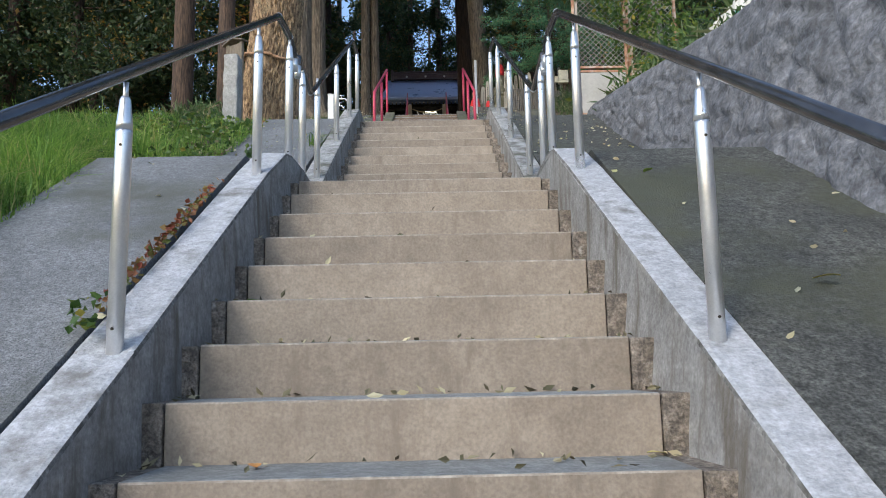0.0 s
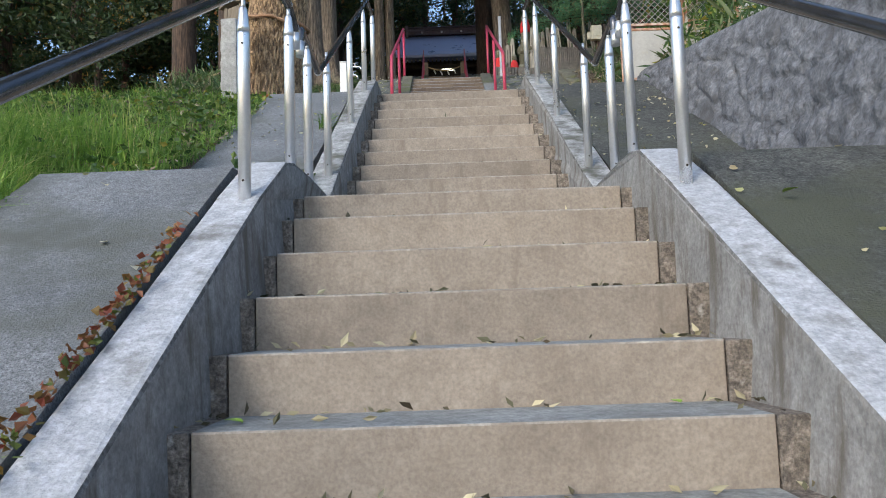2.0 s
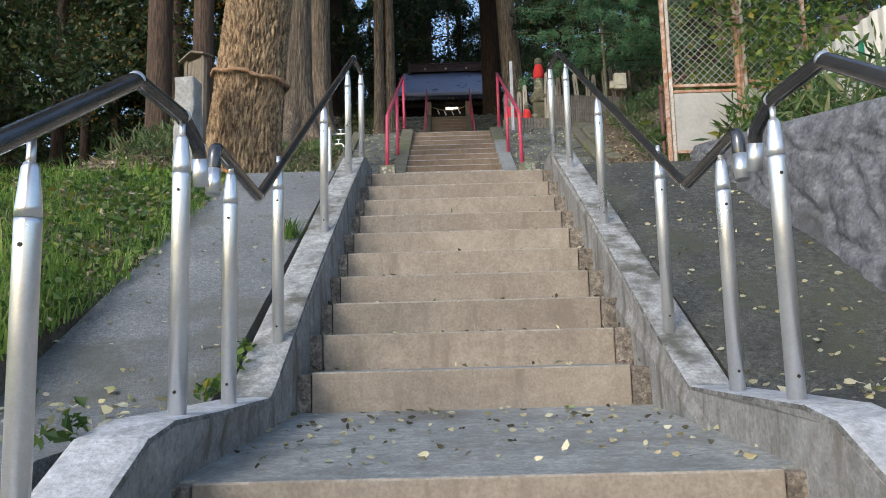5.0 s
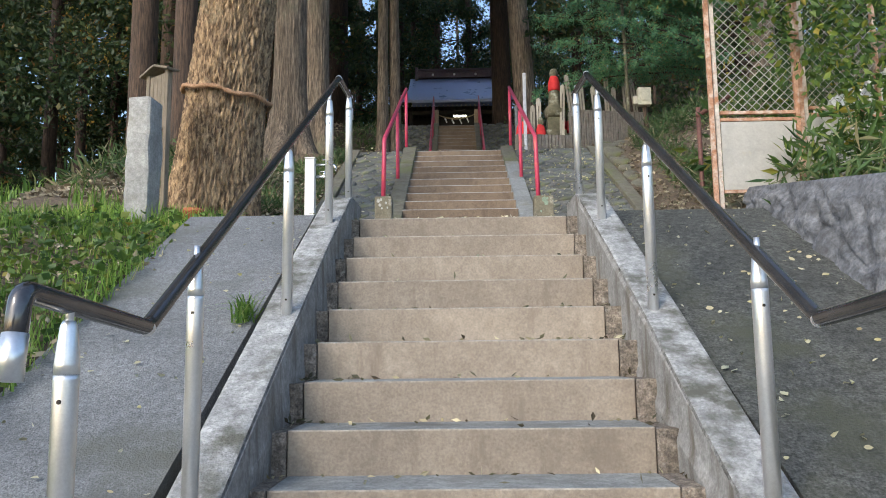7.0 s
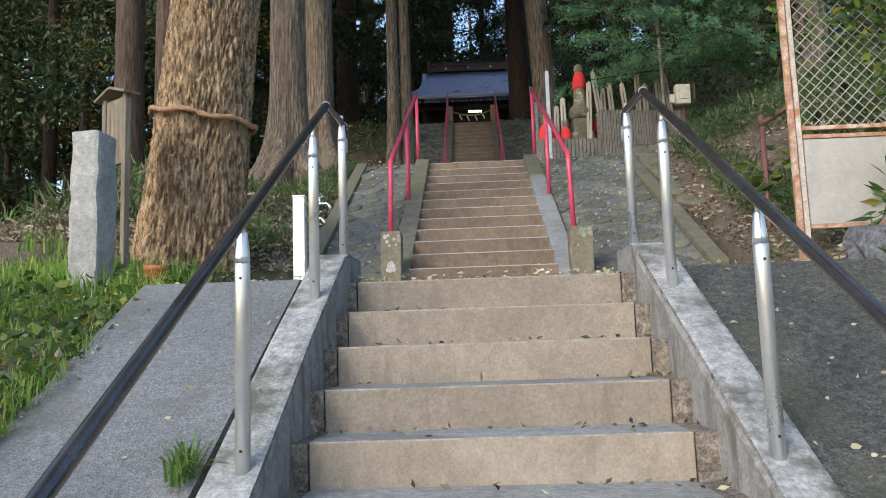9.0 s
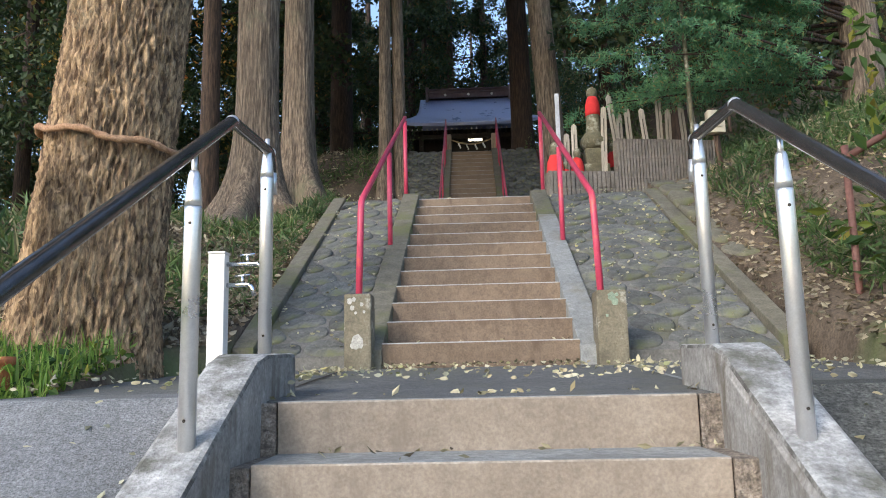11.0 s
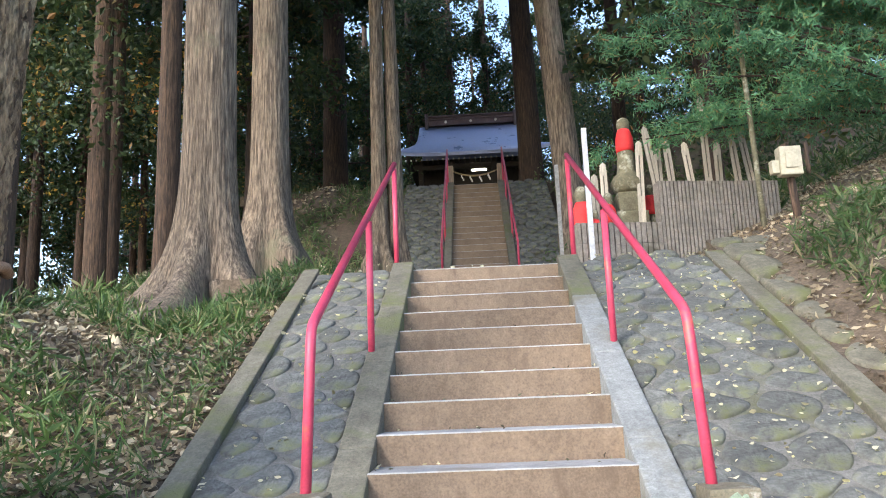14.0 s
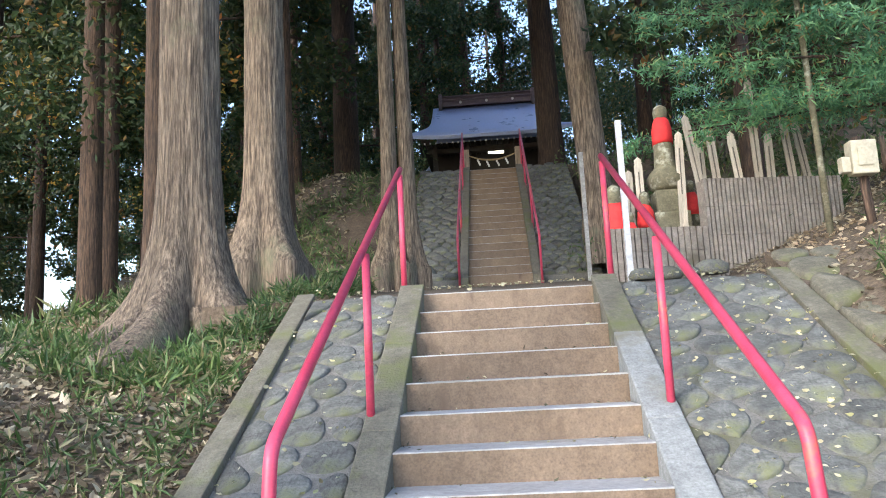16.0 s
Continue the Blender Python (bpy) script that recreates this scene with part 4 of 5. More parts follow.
def shrine():
    cx = -0.05
    t = thing("shrine", "small dark wooden shrine under a curved blue metal roof", "shrine", (cx, 32.3, 10.45))
    half = ((29.95, 12.16, 2.36), (30.3, 12.33, 2.12), (30.65, 12.55, 1.88), (30.95, 12.77, 1.72), (31.25, 12.99, 1.67), (31.8, 13.40, 1.66), (32.35, 13.80, 1.66))
    back = tuple((64.7 - y, z, w) for y, z, w in reversed(half[:-1]))
    m = 24
    bm = bmesh.new()
    top, low = [], []
    for y, z, w in half + back:
        ra, rb = [], []
        for k in range(m + 1):
            u = 2 * k / m - 1
            lift = 0.10 * abs(u) ** 5 * (w > 1.8) * (w - 1.66) / 0.5
            ra.append(bm.verts.new((u * w, y - 32.3, z + lift - 10.45)))
            rb.append(bm.verts.new((u * w * 0.985, y - 32.3 + (0.03 if y < 32 else -0.03), z + lift - 10.45 - 0.09)))
        top.append(ra)
        low.append(rb)
    for a, b, c, d in zip(top, top[1:], low, low[1:]):
        for k in range(m):
            bm.faces.new((a[k], a[k + 1], b[k + 1], b[k])).smooth = True
            bm.faces.new((c[k], d[k], d[k + 1], c[k + 1]))
        bm.faces.new((a[0], b[0], d[0], c[0]))
        bm.faces.new((a[m], c[m], d[m], b[m]))
    for a, c in ((top[0], low[0]), (top[-1], low[-1])):
        for k in range(m):
            bm.faces.new((a[k], c[k], c[k + 1], a[k + 1]))
    roof = part("roof", bm, ROOF, t, "blue-grey metal roof with a curved eave")
    bm = bmesh.new()
    slab(bm, -1.36, 1.36, -0.13, 0.17, 3.33, 3.50, 0.01)
    slab(bm, -1.40, 1.40, -0.17, 0.21, 3.50, 3.54, 0.008)
    slab(bm, -1.36, 1.36, -0.10, 0.14, 3.54, 3.62, 0.01)
    slab(bm, -1.42, 1.42, -0.16, 0.20, 3.62, 3.66, 0.01)
    ridge = part("ridge", bm, RIDGE, roof, "dark layered ridge")
    for x in (-0.8, 0.0, 0.8):
        bm = bmesh.new()
        bmesh.ops.create_cone(bm, cap_ends=True, segments=14, radius1=0.045, radius2=0.045, depth=0.02, matrix=pose(x, -0.145, 3.43, 90))
        part("crest", bm, WHITE, roof, "round pale crest")
    for x in (-1.42, 1.42):
        bm = bmesh.new()
        slab(bm, x - 0.05, x + 0.05, -0.2, 0.24, 3.2, 3.72, 0.02)
        part("ridge_end", bm, RIDGE, roof)
    bm = bmesh.new()
    slab(bm, -1.55, 1.55, -0.7, 1.5, 0.0, 2.0, 0.01)
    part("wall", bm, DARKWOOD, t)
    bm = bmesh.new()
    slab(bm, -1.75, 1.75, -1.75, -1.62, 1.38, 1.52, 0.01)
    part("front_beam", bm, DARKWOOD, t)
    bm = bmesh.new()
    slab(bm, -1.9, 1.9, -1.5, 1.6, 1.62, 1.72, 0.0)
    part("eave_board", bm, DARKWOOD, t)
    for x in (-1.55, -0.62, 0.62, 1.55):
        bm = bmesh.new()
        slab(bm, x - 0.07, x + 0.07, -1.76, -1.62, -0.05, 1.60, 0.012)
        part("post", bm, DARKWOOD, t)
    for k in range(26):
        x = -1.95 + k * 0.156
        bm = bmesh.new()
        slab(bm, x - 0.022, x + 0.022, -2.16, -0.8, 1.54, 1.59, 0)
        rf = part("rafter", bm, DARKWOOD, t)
        bm = bmesh.new()
        slab(bm, x - 0.021, x + 0.021, -2.172, -2.161, 1.542, 1.588, 0)
        part("rafter_end", bm, WHITE, rf, "white painted end")
    for a, b in ((-1.45, -0.72), (0.72, 1.45), (-0.5, 0.5)):
        bm = bmesh.new()
        n = int((b - a) / 0.075)
        for k in range(n + 1):
            x = a + (b - a) * k / n
            slab(bm, x - 0.008, x + 0.008, -1.0, -0.985, 0.12, 0.75)
        for k in range(9):
            z = 0.12 + 0.63 * k / 8
            slab(bm, a, b, -0.984, -0.97, z - 0.008, z + 0.008)
        part("lattice", bm, OLDLATTICE, t, "brown wooden lattice")
    bm = bmesh.new()
    slab(bm, -0.04, 0.40, -1.55, -1.47, 1.35, 1.43, 0.015)
    part("lamp", bm, LAMP, t, "lit white strip lamp")
    bm = bmesh.new()
    slab(bm, -1.7, 1.7, -1.9, 1.6, -0.12, 0.04, 0.01)
    part("base", bm, MOSSKERB, t)


shrine()


def rope_with_papers():
    """Two short posts at the head of the upper stairs, and the rope between them."""
    for s in (-1, 1):
        bm = bmesh.new()
        slab(bm, -0.07, 0.07, -0.07, 0.07, -0.1, 0.62, 0.012)
        o = tagged(link("gate_post", bm, TANWOOD), "short weathered wooden post at the stair head", "post", "posts of the straw rope")
        o.location = (s * 0.63, 27.65, 10.42)
    t = thing("sacred_rope", "pale straw rope with white paper streamers", "rope", (0, 27.62, 10.9))
    pts = [(x / 10 * 0.63, 0, 0.02 - 0.17 * (1 - (x / 10) ** 2)) for x in range(-10, 11)]
    bm = bmesh.new()
    sweep(bm, pts, [0.016 + 0.008 * (1 - abs(x) / 10) for x in range(-10, 11)], 8)
    part("rope", bm, STRAW, t)
    for x in (-0.34, -0.12, 0.12, 0.34):
        bm = bmesh.new()
        z = 0.0 - 0.17 * (1 - (x / 0.63) ** 2)
        for k in range(3):
            slab(bm, x - 0.03 + 0.022 * k, x + 0.008 + 0.022 * k, -0.012 - 0.004 * k, -0.009 - 0.004 * k, z - 0.06 - 0.05 * k, z - 0.05 * k)
        part("paper_streamer", bm, WHITE, t, "folded white paper")


rope_with_papers()

# ---- rope round the sacred tree, stone post, notice board, pot, tap ----
OLDROPE = surface("brown_old_rope", (0.30, 0.165, 0.085), (0.50, 0.31, 0.19), 30, 0.9, bump=0.6, fine=120)
bm = bmesh.new()
ring = []
for k in range(73):
    a = 6.28319 * k / 72
    r = 0.395 + 0.010 * math.cos(4 * a + 1.4)
    ring.append((r * math.cos(a), r * math.sin(a), 0.075 * math.cos(a - 2.7) + 0.012 * math.sin(7 * a)))
sweep(bm, ring, [0.020 + 0.004 * math.sin(k * 2.1) for k in range(73)], 8, cap=False)
o = tagged(link("straw_rope", bm, OLDROPE), "twisted brown straw rope tied round the huge tree", "rope")
o.location = (-2.12, 10.78, 5.77)


def stone_post():
    bm = bmesh.new()
    slab(bm, -0.09, 0.09, -0.11, 0.11, -0.25, 0.955, 0.025)
    bmesh.ops.subdivide_edges(bm, edges=[e for e in bm.edges if e.calc_length() > 0.2], cuts=14, use_grid_fill=True)
    for v in bm.verts:
        q = v.co * 7
        v.co += Vector((noise.noise(q), noise.noise(q + Vector((9, 0, 0))), 0.4 * noise.noise(q + Vector((0, 9, 0))))) * 0.016
    o = tagged(link("stone_post", bm, GREYSTONE), "rough square stone post standing at the grass edge", "stone post")
    o.matrix_basis = pose(-2.325, 9.48, 4.36, 0, 0, -3)


stone_post()
OLDBOARD = surface("grey_old_board", (0.14, 0.115, 0.085), (0.25, 0.21, 0.16), 4, 0.9, bump=0.5, fine=40, stretch=(7, 7, 0.5))


def notice_board():
    t = thing("notice_board", "weathered wooden notice board with a small gabled roof", "sign", (-2.44, 10.0, 4.50))
    t.scale = (1.25, 1, 1)
    t.rotation_euler.z = radians(-35)
    for x in (-0.10, 0.10):
        bm = bmesh.new()
        slab(bm, x - 0.018, x + 0.018, -0.02, 0.02, -0.35, 1.22, 0.004)
        part("post", bm, OLDBOARD, t)
    for k in range(4):
        bm = bmesh.new()
        slab(bm, -0.08 + k * 0.0402, -0.08 + k * 0.0402 + 0.0385, -0.012, 0.012, 0.75, 1.2, 0.003)
        part("board", bm, OLDBOARD, t)
    for s in (-1, 1):
        bm = bmesh.new()
        prism(bm, ((-0.06, 0), (0.06, 0), (0.06, 0.018), (-0.06, 0.018)), 0, 0.16, 0.004)
        o = part("roof_board", bm, OLDBOARD, t)
        o.matrix_basis = pose(0, 0, 1.265, 0, 0, 0 if s > 0 else 180) @ pose(0, 0, 0, 0, 22)


notice_board()


def flower_pot():
    clay = surface("terracotta", (0.36, 0.11, 0.045), (0.48, 0.17, 0.07), 8, 0.8, bump=0.2, fine=90)
    t = thing("flower_pot", "small terracotta pot standing beside the stone post", "pot", (-1.98, 9.58, 4.37))
    prof = ((0.050, 0.0), (0.058, 0.03), (0.055, 0.05), (0.063, 0.06), (0.066, 0.11), (0.075, 0.115), (0.075, 0.145), (0.066, 0.145), (0.060, 0.10))
    bm = bmesh.new()
    n = 22
    rings = [[bm.verts.new((r * math.cos(6.28319 * k / n), r * math.sin(6.28319 * k / n), z)) for k in range(n)] for r, z in prof]
    for a, b in zip(rings, rings[1:]):
        for k in range(n):
            bm.faces.new((a[k], a[(k + 1) % n], b[(k + 1) % n], b[k])).smooth = True
    bm.faces.new(rings[0][::-1])
    part("pot_body", bm, clay, t)
    bm = bmesh.new()
    bmesh.ops.create_circle(bm, cap_ends=True, segments=n, radius=0.061, matrix=Matrix.Translation((0, 0, 0.11)))
    part("soil", bm, EARTH, t)


flower_pot()
CHROME = surface("chrome_tap", (0.7, 0.7, 0.7), (0.8, 0.8, 0.8), 5, 0.18, metal=1.0, bump=0, speck=0.02, mottle=0.02)


def tap_stand():
    t = thing("water_tap_stand", "white square water stand with a chrome tap", "water tap", (-1.185, 9.93, 4.365))
    bm = bmesh.new()
    slab(bm, -0.038, 0.038, -0.036, 0.036, 0, 0.60, 0.006)
    part("stand", bm, WHITE, t)
    bm = bmesh.new()
    slab(bm, -0.041, 0.041, -0.039, 0.039, 0.601, 0.612, 0.004)
    part("stand_cap", bm, WHITE, t)
    for z, L in ((0.555, 0.13), (0.46, 0.09)):
        bm = bmesh.new()
        sweep(bm, rounded([(0.036, 0, z), (0.06 + L, 0, z), (0.06 + L + 0.015, 0, z - 0.05)], 0.02), 0.011, 10)
        tap = part("tap", bm, CHROME, t, "chrome tap")
        bm = bmesh.new()
        sweep(bm, [(0.06 + L * 0.55, 0, z), (0.06 + L * 0.55, 0, z + 0.04)], 0.007, 8)
        sweep(bm, [(0.06 + L * 0.55 - 0.035, 0, z + 0.04), (0.06 + L * 0.55 + 0.035, 0, z + 0.045)], 0.006, 8)
        part("tap_handle", bm, CHROME, tap)


tap_stand()

# ---- fence at the second landing ----
RUST = surface("rusty_frame", (0.36, 0.16, 0.08), (0.55, 0.36, 0.26), 12, 0.85, bump=0.35, fine=70, stain=(0.62, 0.55, 0.48), stain_scale=6, stain_from=0.5)
PALERUST = surface("pale_rusty_paint", (0.50, 0.44, 0.38), (0.64, 0.58, 0.52), 10, 0.8, bump=0.3, fine=70, stain=(0.42, 0.19, 0.09), stain_scale=9, stain_from=0.52)
GALV = surface("galvanised_wire", (0.38, 0.37, 0.34), (0.52, 0.50, 0.47), 10, 0.5, metal=0.4, bump=0.05)
PANEL = surface("stained_white_panel", (0.36, 0.35, 0.325), (0.47, 0.46, 0.43), 3, 0.65, bump=0.1, fine=60, speck=0.08, mottle=0.06, stain=(0.42, 0.38, 0.26), stain_scale=2.4, stain_from=0.58)


def wire_mesh(bm, w, h, cell=0.075, r=0.0028):
    n = int((w + h) / cell) + 1
    for k in range(n):
        s = k * cell
        for m in (0, 1):
            a = (min(s, w), max(0, s - w))
            b = (max(0, s - h), min(s, h))
            pts = [(p[0] if m == 0 else w - p[0], 0.003 * (1 - 2 * m), p[1]) for p in (a, b)]
            if math.hypot(pts[0][0] - pts[1][0], pts[0][2] - pts[1][2]) > 0.03:
                sweep(bm, pts, r, 4, cap=False)
    return bm


def fence():
    """A framed panel: white sheet below, wire mesh above, on doubled rusty posts."""
    w = 0.66
    t = thing("fence_panel", "rusty chain-link fence with a white lower panel", "fence", (1.945, 9.84, 4.40), "fence panels")
    for x, h, d in ((0.0, 2.5, 0.0), (0.045, 2.5, 0.018), (w, 2.5, 0.0)):
        bm = bmesh.new()
        slab(bm, x - 0.017, x + 0.017, d - 0.017, d + 0.017, -0.3 if d == 0 else 0.02, h, 0.004)
        part("post", bm, RUST if d == 0 else PALERUST, t)
    for z in (0.855, 0.80, 0.235, 2.45):
        bm = bmesh.new()
        slab(bm, 0.064, w - 0.018, -0.014, 0.014, z - 0.013, z + 0.013, 0.003)
        part("crossbar", bm, RUST, t)
    bm = bmesh.new()
    slab(bm, 0.066, w - 0.02, -0.006, 0.006, 0.25, 0.785, 0.002)
    part("lower_panel", bm, PANEL, t, "white sheet with brown stains")
    bm = bmesh.new()
    wire_mesh(bm, w - 0.085, 1.56, 0.072, 0.0034)
    o = part("wire_mesh", bm, GALV, t, "diamond wire mesh")
    o.location = (0.066, 0, 0.87)
    copy_thing(t, pose(1.945 + 0.70, 9.86, 4.44, 0, 0, 8))


fence()
bm = bmesh.new()
sweep(bm, [(2.29, 11.24, 4.3), (2.29, 11.24, 5.75)], 0.022, 10)
PIPE = surface("brown_pipe", (0.12, 0.055, 0.045), (0.19, 0.09, 0.075), 8, 0.7, bump=0.2)
t_ = thing("old_pipe_rail", "brown rusty pipe post with a short slanting bar", "post", (0, 0, 0))
part("post", bm, PIPE, t_)
bm = bmesh.new()
sweep(bm, [(2.27, 11.24, 5.66), (2.62, 11.1, 5.86)], 0.022, 10)
part("bar", bm, PIPE, t_)


def graffiti_fence():
    spray = surface("green_spray", (0.03, 0.30, 0.19), (0.05, 0.38, 0.25), 9, 0.7, bump=0.05)
    t = thing("sheet_fence", "white sheet-metal fence with green sprayed marks", "fence", (3.75, 8.0, 4.7))
    for i in range(10):
        y = i * 0.5
        z = 0.045 * i
        bm = bmesh.new()
        n = 12
        pts = [(0.012 * (1 if k % 4 < 2 else -1), y + 0.495 * k / n) for k in range(n + 1)]
        lo = [bm.verts.new((a, b, z)) for a, b in pts]
        hi = [bm.verts.new((a, b, z + 1.0 - 0.01 * i)) for a, b in pts]
        lo2 = [bm.verts.new((a + 0.004, b, z)) for a, b in pts]
        hi2 = [bm.verts.new((a + 0.004, b, z + 1.0 - 0.01 * i)) for a, b in pts]
        for k in range(n):
            bm.faces.new((lo[k], hi[k], hi[k + 1], lo[k + 1]))
            bm.faces.new((lo2[k], lo2[k + 1], hi2[k + 1], hi2[k]))
            bm.faces.new((hi[k], hi2[k], hi2[k + 1], hi[k + 1]))
        part("sheet", bm, WHITE, t)
    for (y, z, w, h) in ((0.75, 0.45, 0.30, 0.10), (0.95, 0.62, 0.10, 0.30), (1.5, 0.5, 0.34, 0.09), (1.75, 0.68, 0.09, 0.24), (2.3, 0.6, 0.22, 0.2), (3.1, 0.7, 0.28, 0.08)):
        bm = bmesh.new()
        slab(bm, -0.022, -0.018, y, y + w, z, z + h)
        part("sprayed_mark", bm, spray, t, "green sprayed bar")


graffiti_fence()

# ---- grave corner on the third landing ----
RIBBED = surface("ribbed_block_concrete", (0.17, 0.152, 0.135), (0.28, 0.255, 0.225), 5, 0.95, bump=0.5, fine=70, stain=(0.10, 0.09, 0.07), stain_scale=2.2, stain_from=0.55)
PLANK = surface("grey_grave_plank", (0.33, 0.30, 0.25), (0.52, 0.48, 0.41), 4, 0.9, bump=0.4, fine=40, stretch=(7, 7, 0.5), vary=0.25)
INK = surface("faded_ink", (0.10, 0.09, 0.08), (0.16, 0.15, 0.13), 8, 0.9, bump=0)


def ribbed_wall(name, x0, y0, x1, y1, z0, z1, courses, label):
    t = thing(name, label, "wall", (x0, y0, z0), kind="structure")
    L = math.hypot(x1 - x0, y1 - y0)
    t.rotation_euler.z = math.atan2(y1 - y0, x1 - x0)
    bm = bmesh.new()
    slab(bm, 0, L, 0.03, 0.14, -0.3, z1 - z0 - 0.012)
    part("core", bm, RIBBED, t)
    n = max(1, round(L / 0.37))
    h = (z1 - z0) / courses
    for c in range(-1, courses):
        for i in range(n):
            bm = bmesh.new()
            w = L / n
            ribs = 8
            for k in range(ribs):
                a = i * w + w * k / ribs
                slab(bm, a + 0.005, a + w / ribs - 0.005, 0, 0.04, c * h + 0.001, (c + 1) * h - 0.001, 0.002)
            part("block", bm, RIBBED, t)
    return t


ribbed_wall("wall_ribbed_low", 0.92, 15.80, 1.80, 15.95, 6.42, 6.84, 2, "low ribbed concrete block wall before the statue")
ribbed_wall("wall_ribbed_high", 1.80, 15.97, 3.08, 16.2, 6.50, 7.27, 3, "ribbed concrete block wall round the graves")


def lathe(bm, prof, n=20, at=(0, 0, 0)):
    rings = [[bm.verts.new((at[0] + r * math.cos(6.28319 * k / n), at[1] + r * math.sin(6.28319 * k / n), at[2] + z)) for k in range(n)] for r, z in prof]
    for a, b in zip(rings, rings[1:]):
        for k in range(n):
            bm.faces.new((a[k], a[(k + 1) % n], b[(k + 1) % n], b[k])).smooth = True
    bm.faces.new(rings[0][::-1])
    bm.faces.new(rings[-1])
    return bm


def statue():
    bm = bmesh.new()
    slab(bm, -0.22, 0.22, -0.2, 0.2, -0.45, 0.10, 0.03)
    slab(bm, -0.17, 0.17, -0.16, 0.16, 0.10, 0.36, 0.02)
    slab(bm, -0.138, 0.138, -0.13, 0.13, 0.36, 0.58, 0.02)
    lathe(bm, ((0.12, 0.58), (0.16, 0.61), (0.188, 0.66), (0.186, 0.71), (0.15, 0.77), (0.115, 0.80), (0.102, 0.83), (0.096, 0.93), (0.09, 1.05), (0.084, 1.20), (0.06, 1.28), (0.052, 1.30), (0.068, 1.33), (0.072, 1.38), (0.06, 1.42), (0.025, 1.445)), 24)
    o = tagged(link("stone_statue", bm, MOSSSTONE), "mossy stone statue on a lichen-spotted pedestal", "statue")
    o.location = (1.62, 16.58, 6.72)
    bm = bmesh.new()
    lathe(bm, ((0.098, 1.05), (0.100, 1.10), (0.096, 1.20), (0.080, 1.27), (0.062, 1.31)), 24)
    for v in bm.verts:
        v.co.x *= 1 + 0.04 * noise.noise(v.co * 25)
        v.co.z += 0.012 * noise.noise(v.co * 18)
    o = tagged(link("red_cloth", bm, REDCLOTH), "bright red cloth bib tied round the statue", "cloth")
    o.location = (1.62, 16.58, 6.72)
    for x, y, z, sc in ((1.05, 16.2, 6.74, 0.85), (1.18, 16.22, 6.72, 0.5), (1.36, 16.4, 6.86, 0.62), (1.74, 16.9, 7.12, 0.8), (1.88, 16.75, 7.02, 0.62), (2.50, 16.75, 7.0, 0.6)):
        bm = bmesh.new()
        lathe(bm, ((0.12, -0.3), (0.12, 0.0), (0.11, 0.2), (0.10, 0.38), (0.06, 0.45), (0.075, 0.50), (0.08, 0.58), (0.065, 0.64), (0.03, 0.67)), 16)
        o = tagged(link("small_statue", bm, MOSSSTONE), "small mossy stone figure wearing a red bib", "statue", "small statues")
        o.matrix_basis = Matrix.Translation((x, y, z)) @ Matrix.Scale(sc, 4)
        bm = bmesh.new()
        lathe(bm, ((0.135, 0.10), (0.138, 0.2), (0.118, 0.36), (0.075, 0.46)), 16)
        for v in bm.verts:
            v.co += v.co.normalized() * 0.02 * noise.noise(v.co * 14 + Vector((x * 9, 0, 0)))
        o = tagged(link("red_cloth", bm, REDCLOTH), "red cloth bib on a small stone figure", "cloth", "red bibs")
        o.matrix_basis = Matrix.Translation((x, y, z)) @ Matrix.Scale(sc, 4)


statue()


def grave_planks():
    t = thing("grave_plank", "tall weathered wooden memorial plank, leaning", "plank", (0, 0, 0), "memorial planks")
    bm = bmesh.new()
    prof = [(-0.038, -0.3), (0.038, -0.3), (0.038, 0.86), (0.030, 0.875), (0.038, 0.89), (0.030, 0.905), (0.036, 0.92), (0.0, 0.96), (-0.036, 0.92), (-0.030, 0.905), (-0.038, 0.89), (-0.030, 0.875), (-0.038, 0.86)]
    a = [bm.verts.new((x, -0.008, z)) for x, z in prof]
    b = [bm.verts.new((x, 0.008, z)) for x, z in prof]
    bm.faces.new(a)
    bm.faces.new(b[::-1])
    for k in range(len(prof)):
        bm.faces.new((a[k], b[k], b[(k + 1) % len(prof)], a[(k + 1) % len(prof)]))
    bmesh.ops.recalc_face_normals(bm, faces=bm.faces[:])
    pl = part("board", bm, PLANK, t)
    bm = bmesh.new()
    slab(bm, -0.006, 0.006, -0.0105, -0.0085, 0.3, 0.78)
    part("faded_writing", bm, INK, pl, "faded ink marks")
    rows = ((1.34, 16.45, 6.85, 0, 0, 0.81), (1.23, 16.45, 6.85, 0, 1, 0.68), (1.71, 16.42, 6.95, 1, 2, 0.94), (1.905, 16.28, 6.90, 4, -6, 1.14), (1.97, 16.6, 7.05, 0, 0, 0.79),
            (2.10, 16.5, 7.0, 2, -3, 0.92), (2.32, 16.5, 7.0, 2, -5, 0.88), (2.49, 16.55, 7.0, 2, 0, 1.45), (2.58, 16.5, 7.0, 1, 1, 0.85), (2.84, 16.6, 7.05, 2, -3, 0.95), (3.05, 16.75, 7.1, 2, -6, 1.0))
    for i, (x, y, z, rx, ry, s) in enumerate(rows):
        m = pose(x, y, z, -rx, ry, 0) @ Matrix.Diagonal((1, 1, s, 1))
        if i == 0:
            t.matrix_basis = m
            continue
        c = copy_thing(t, pose(x, y, z, -rx, ry, 0))
        c.scale = (1, 1, s)


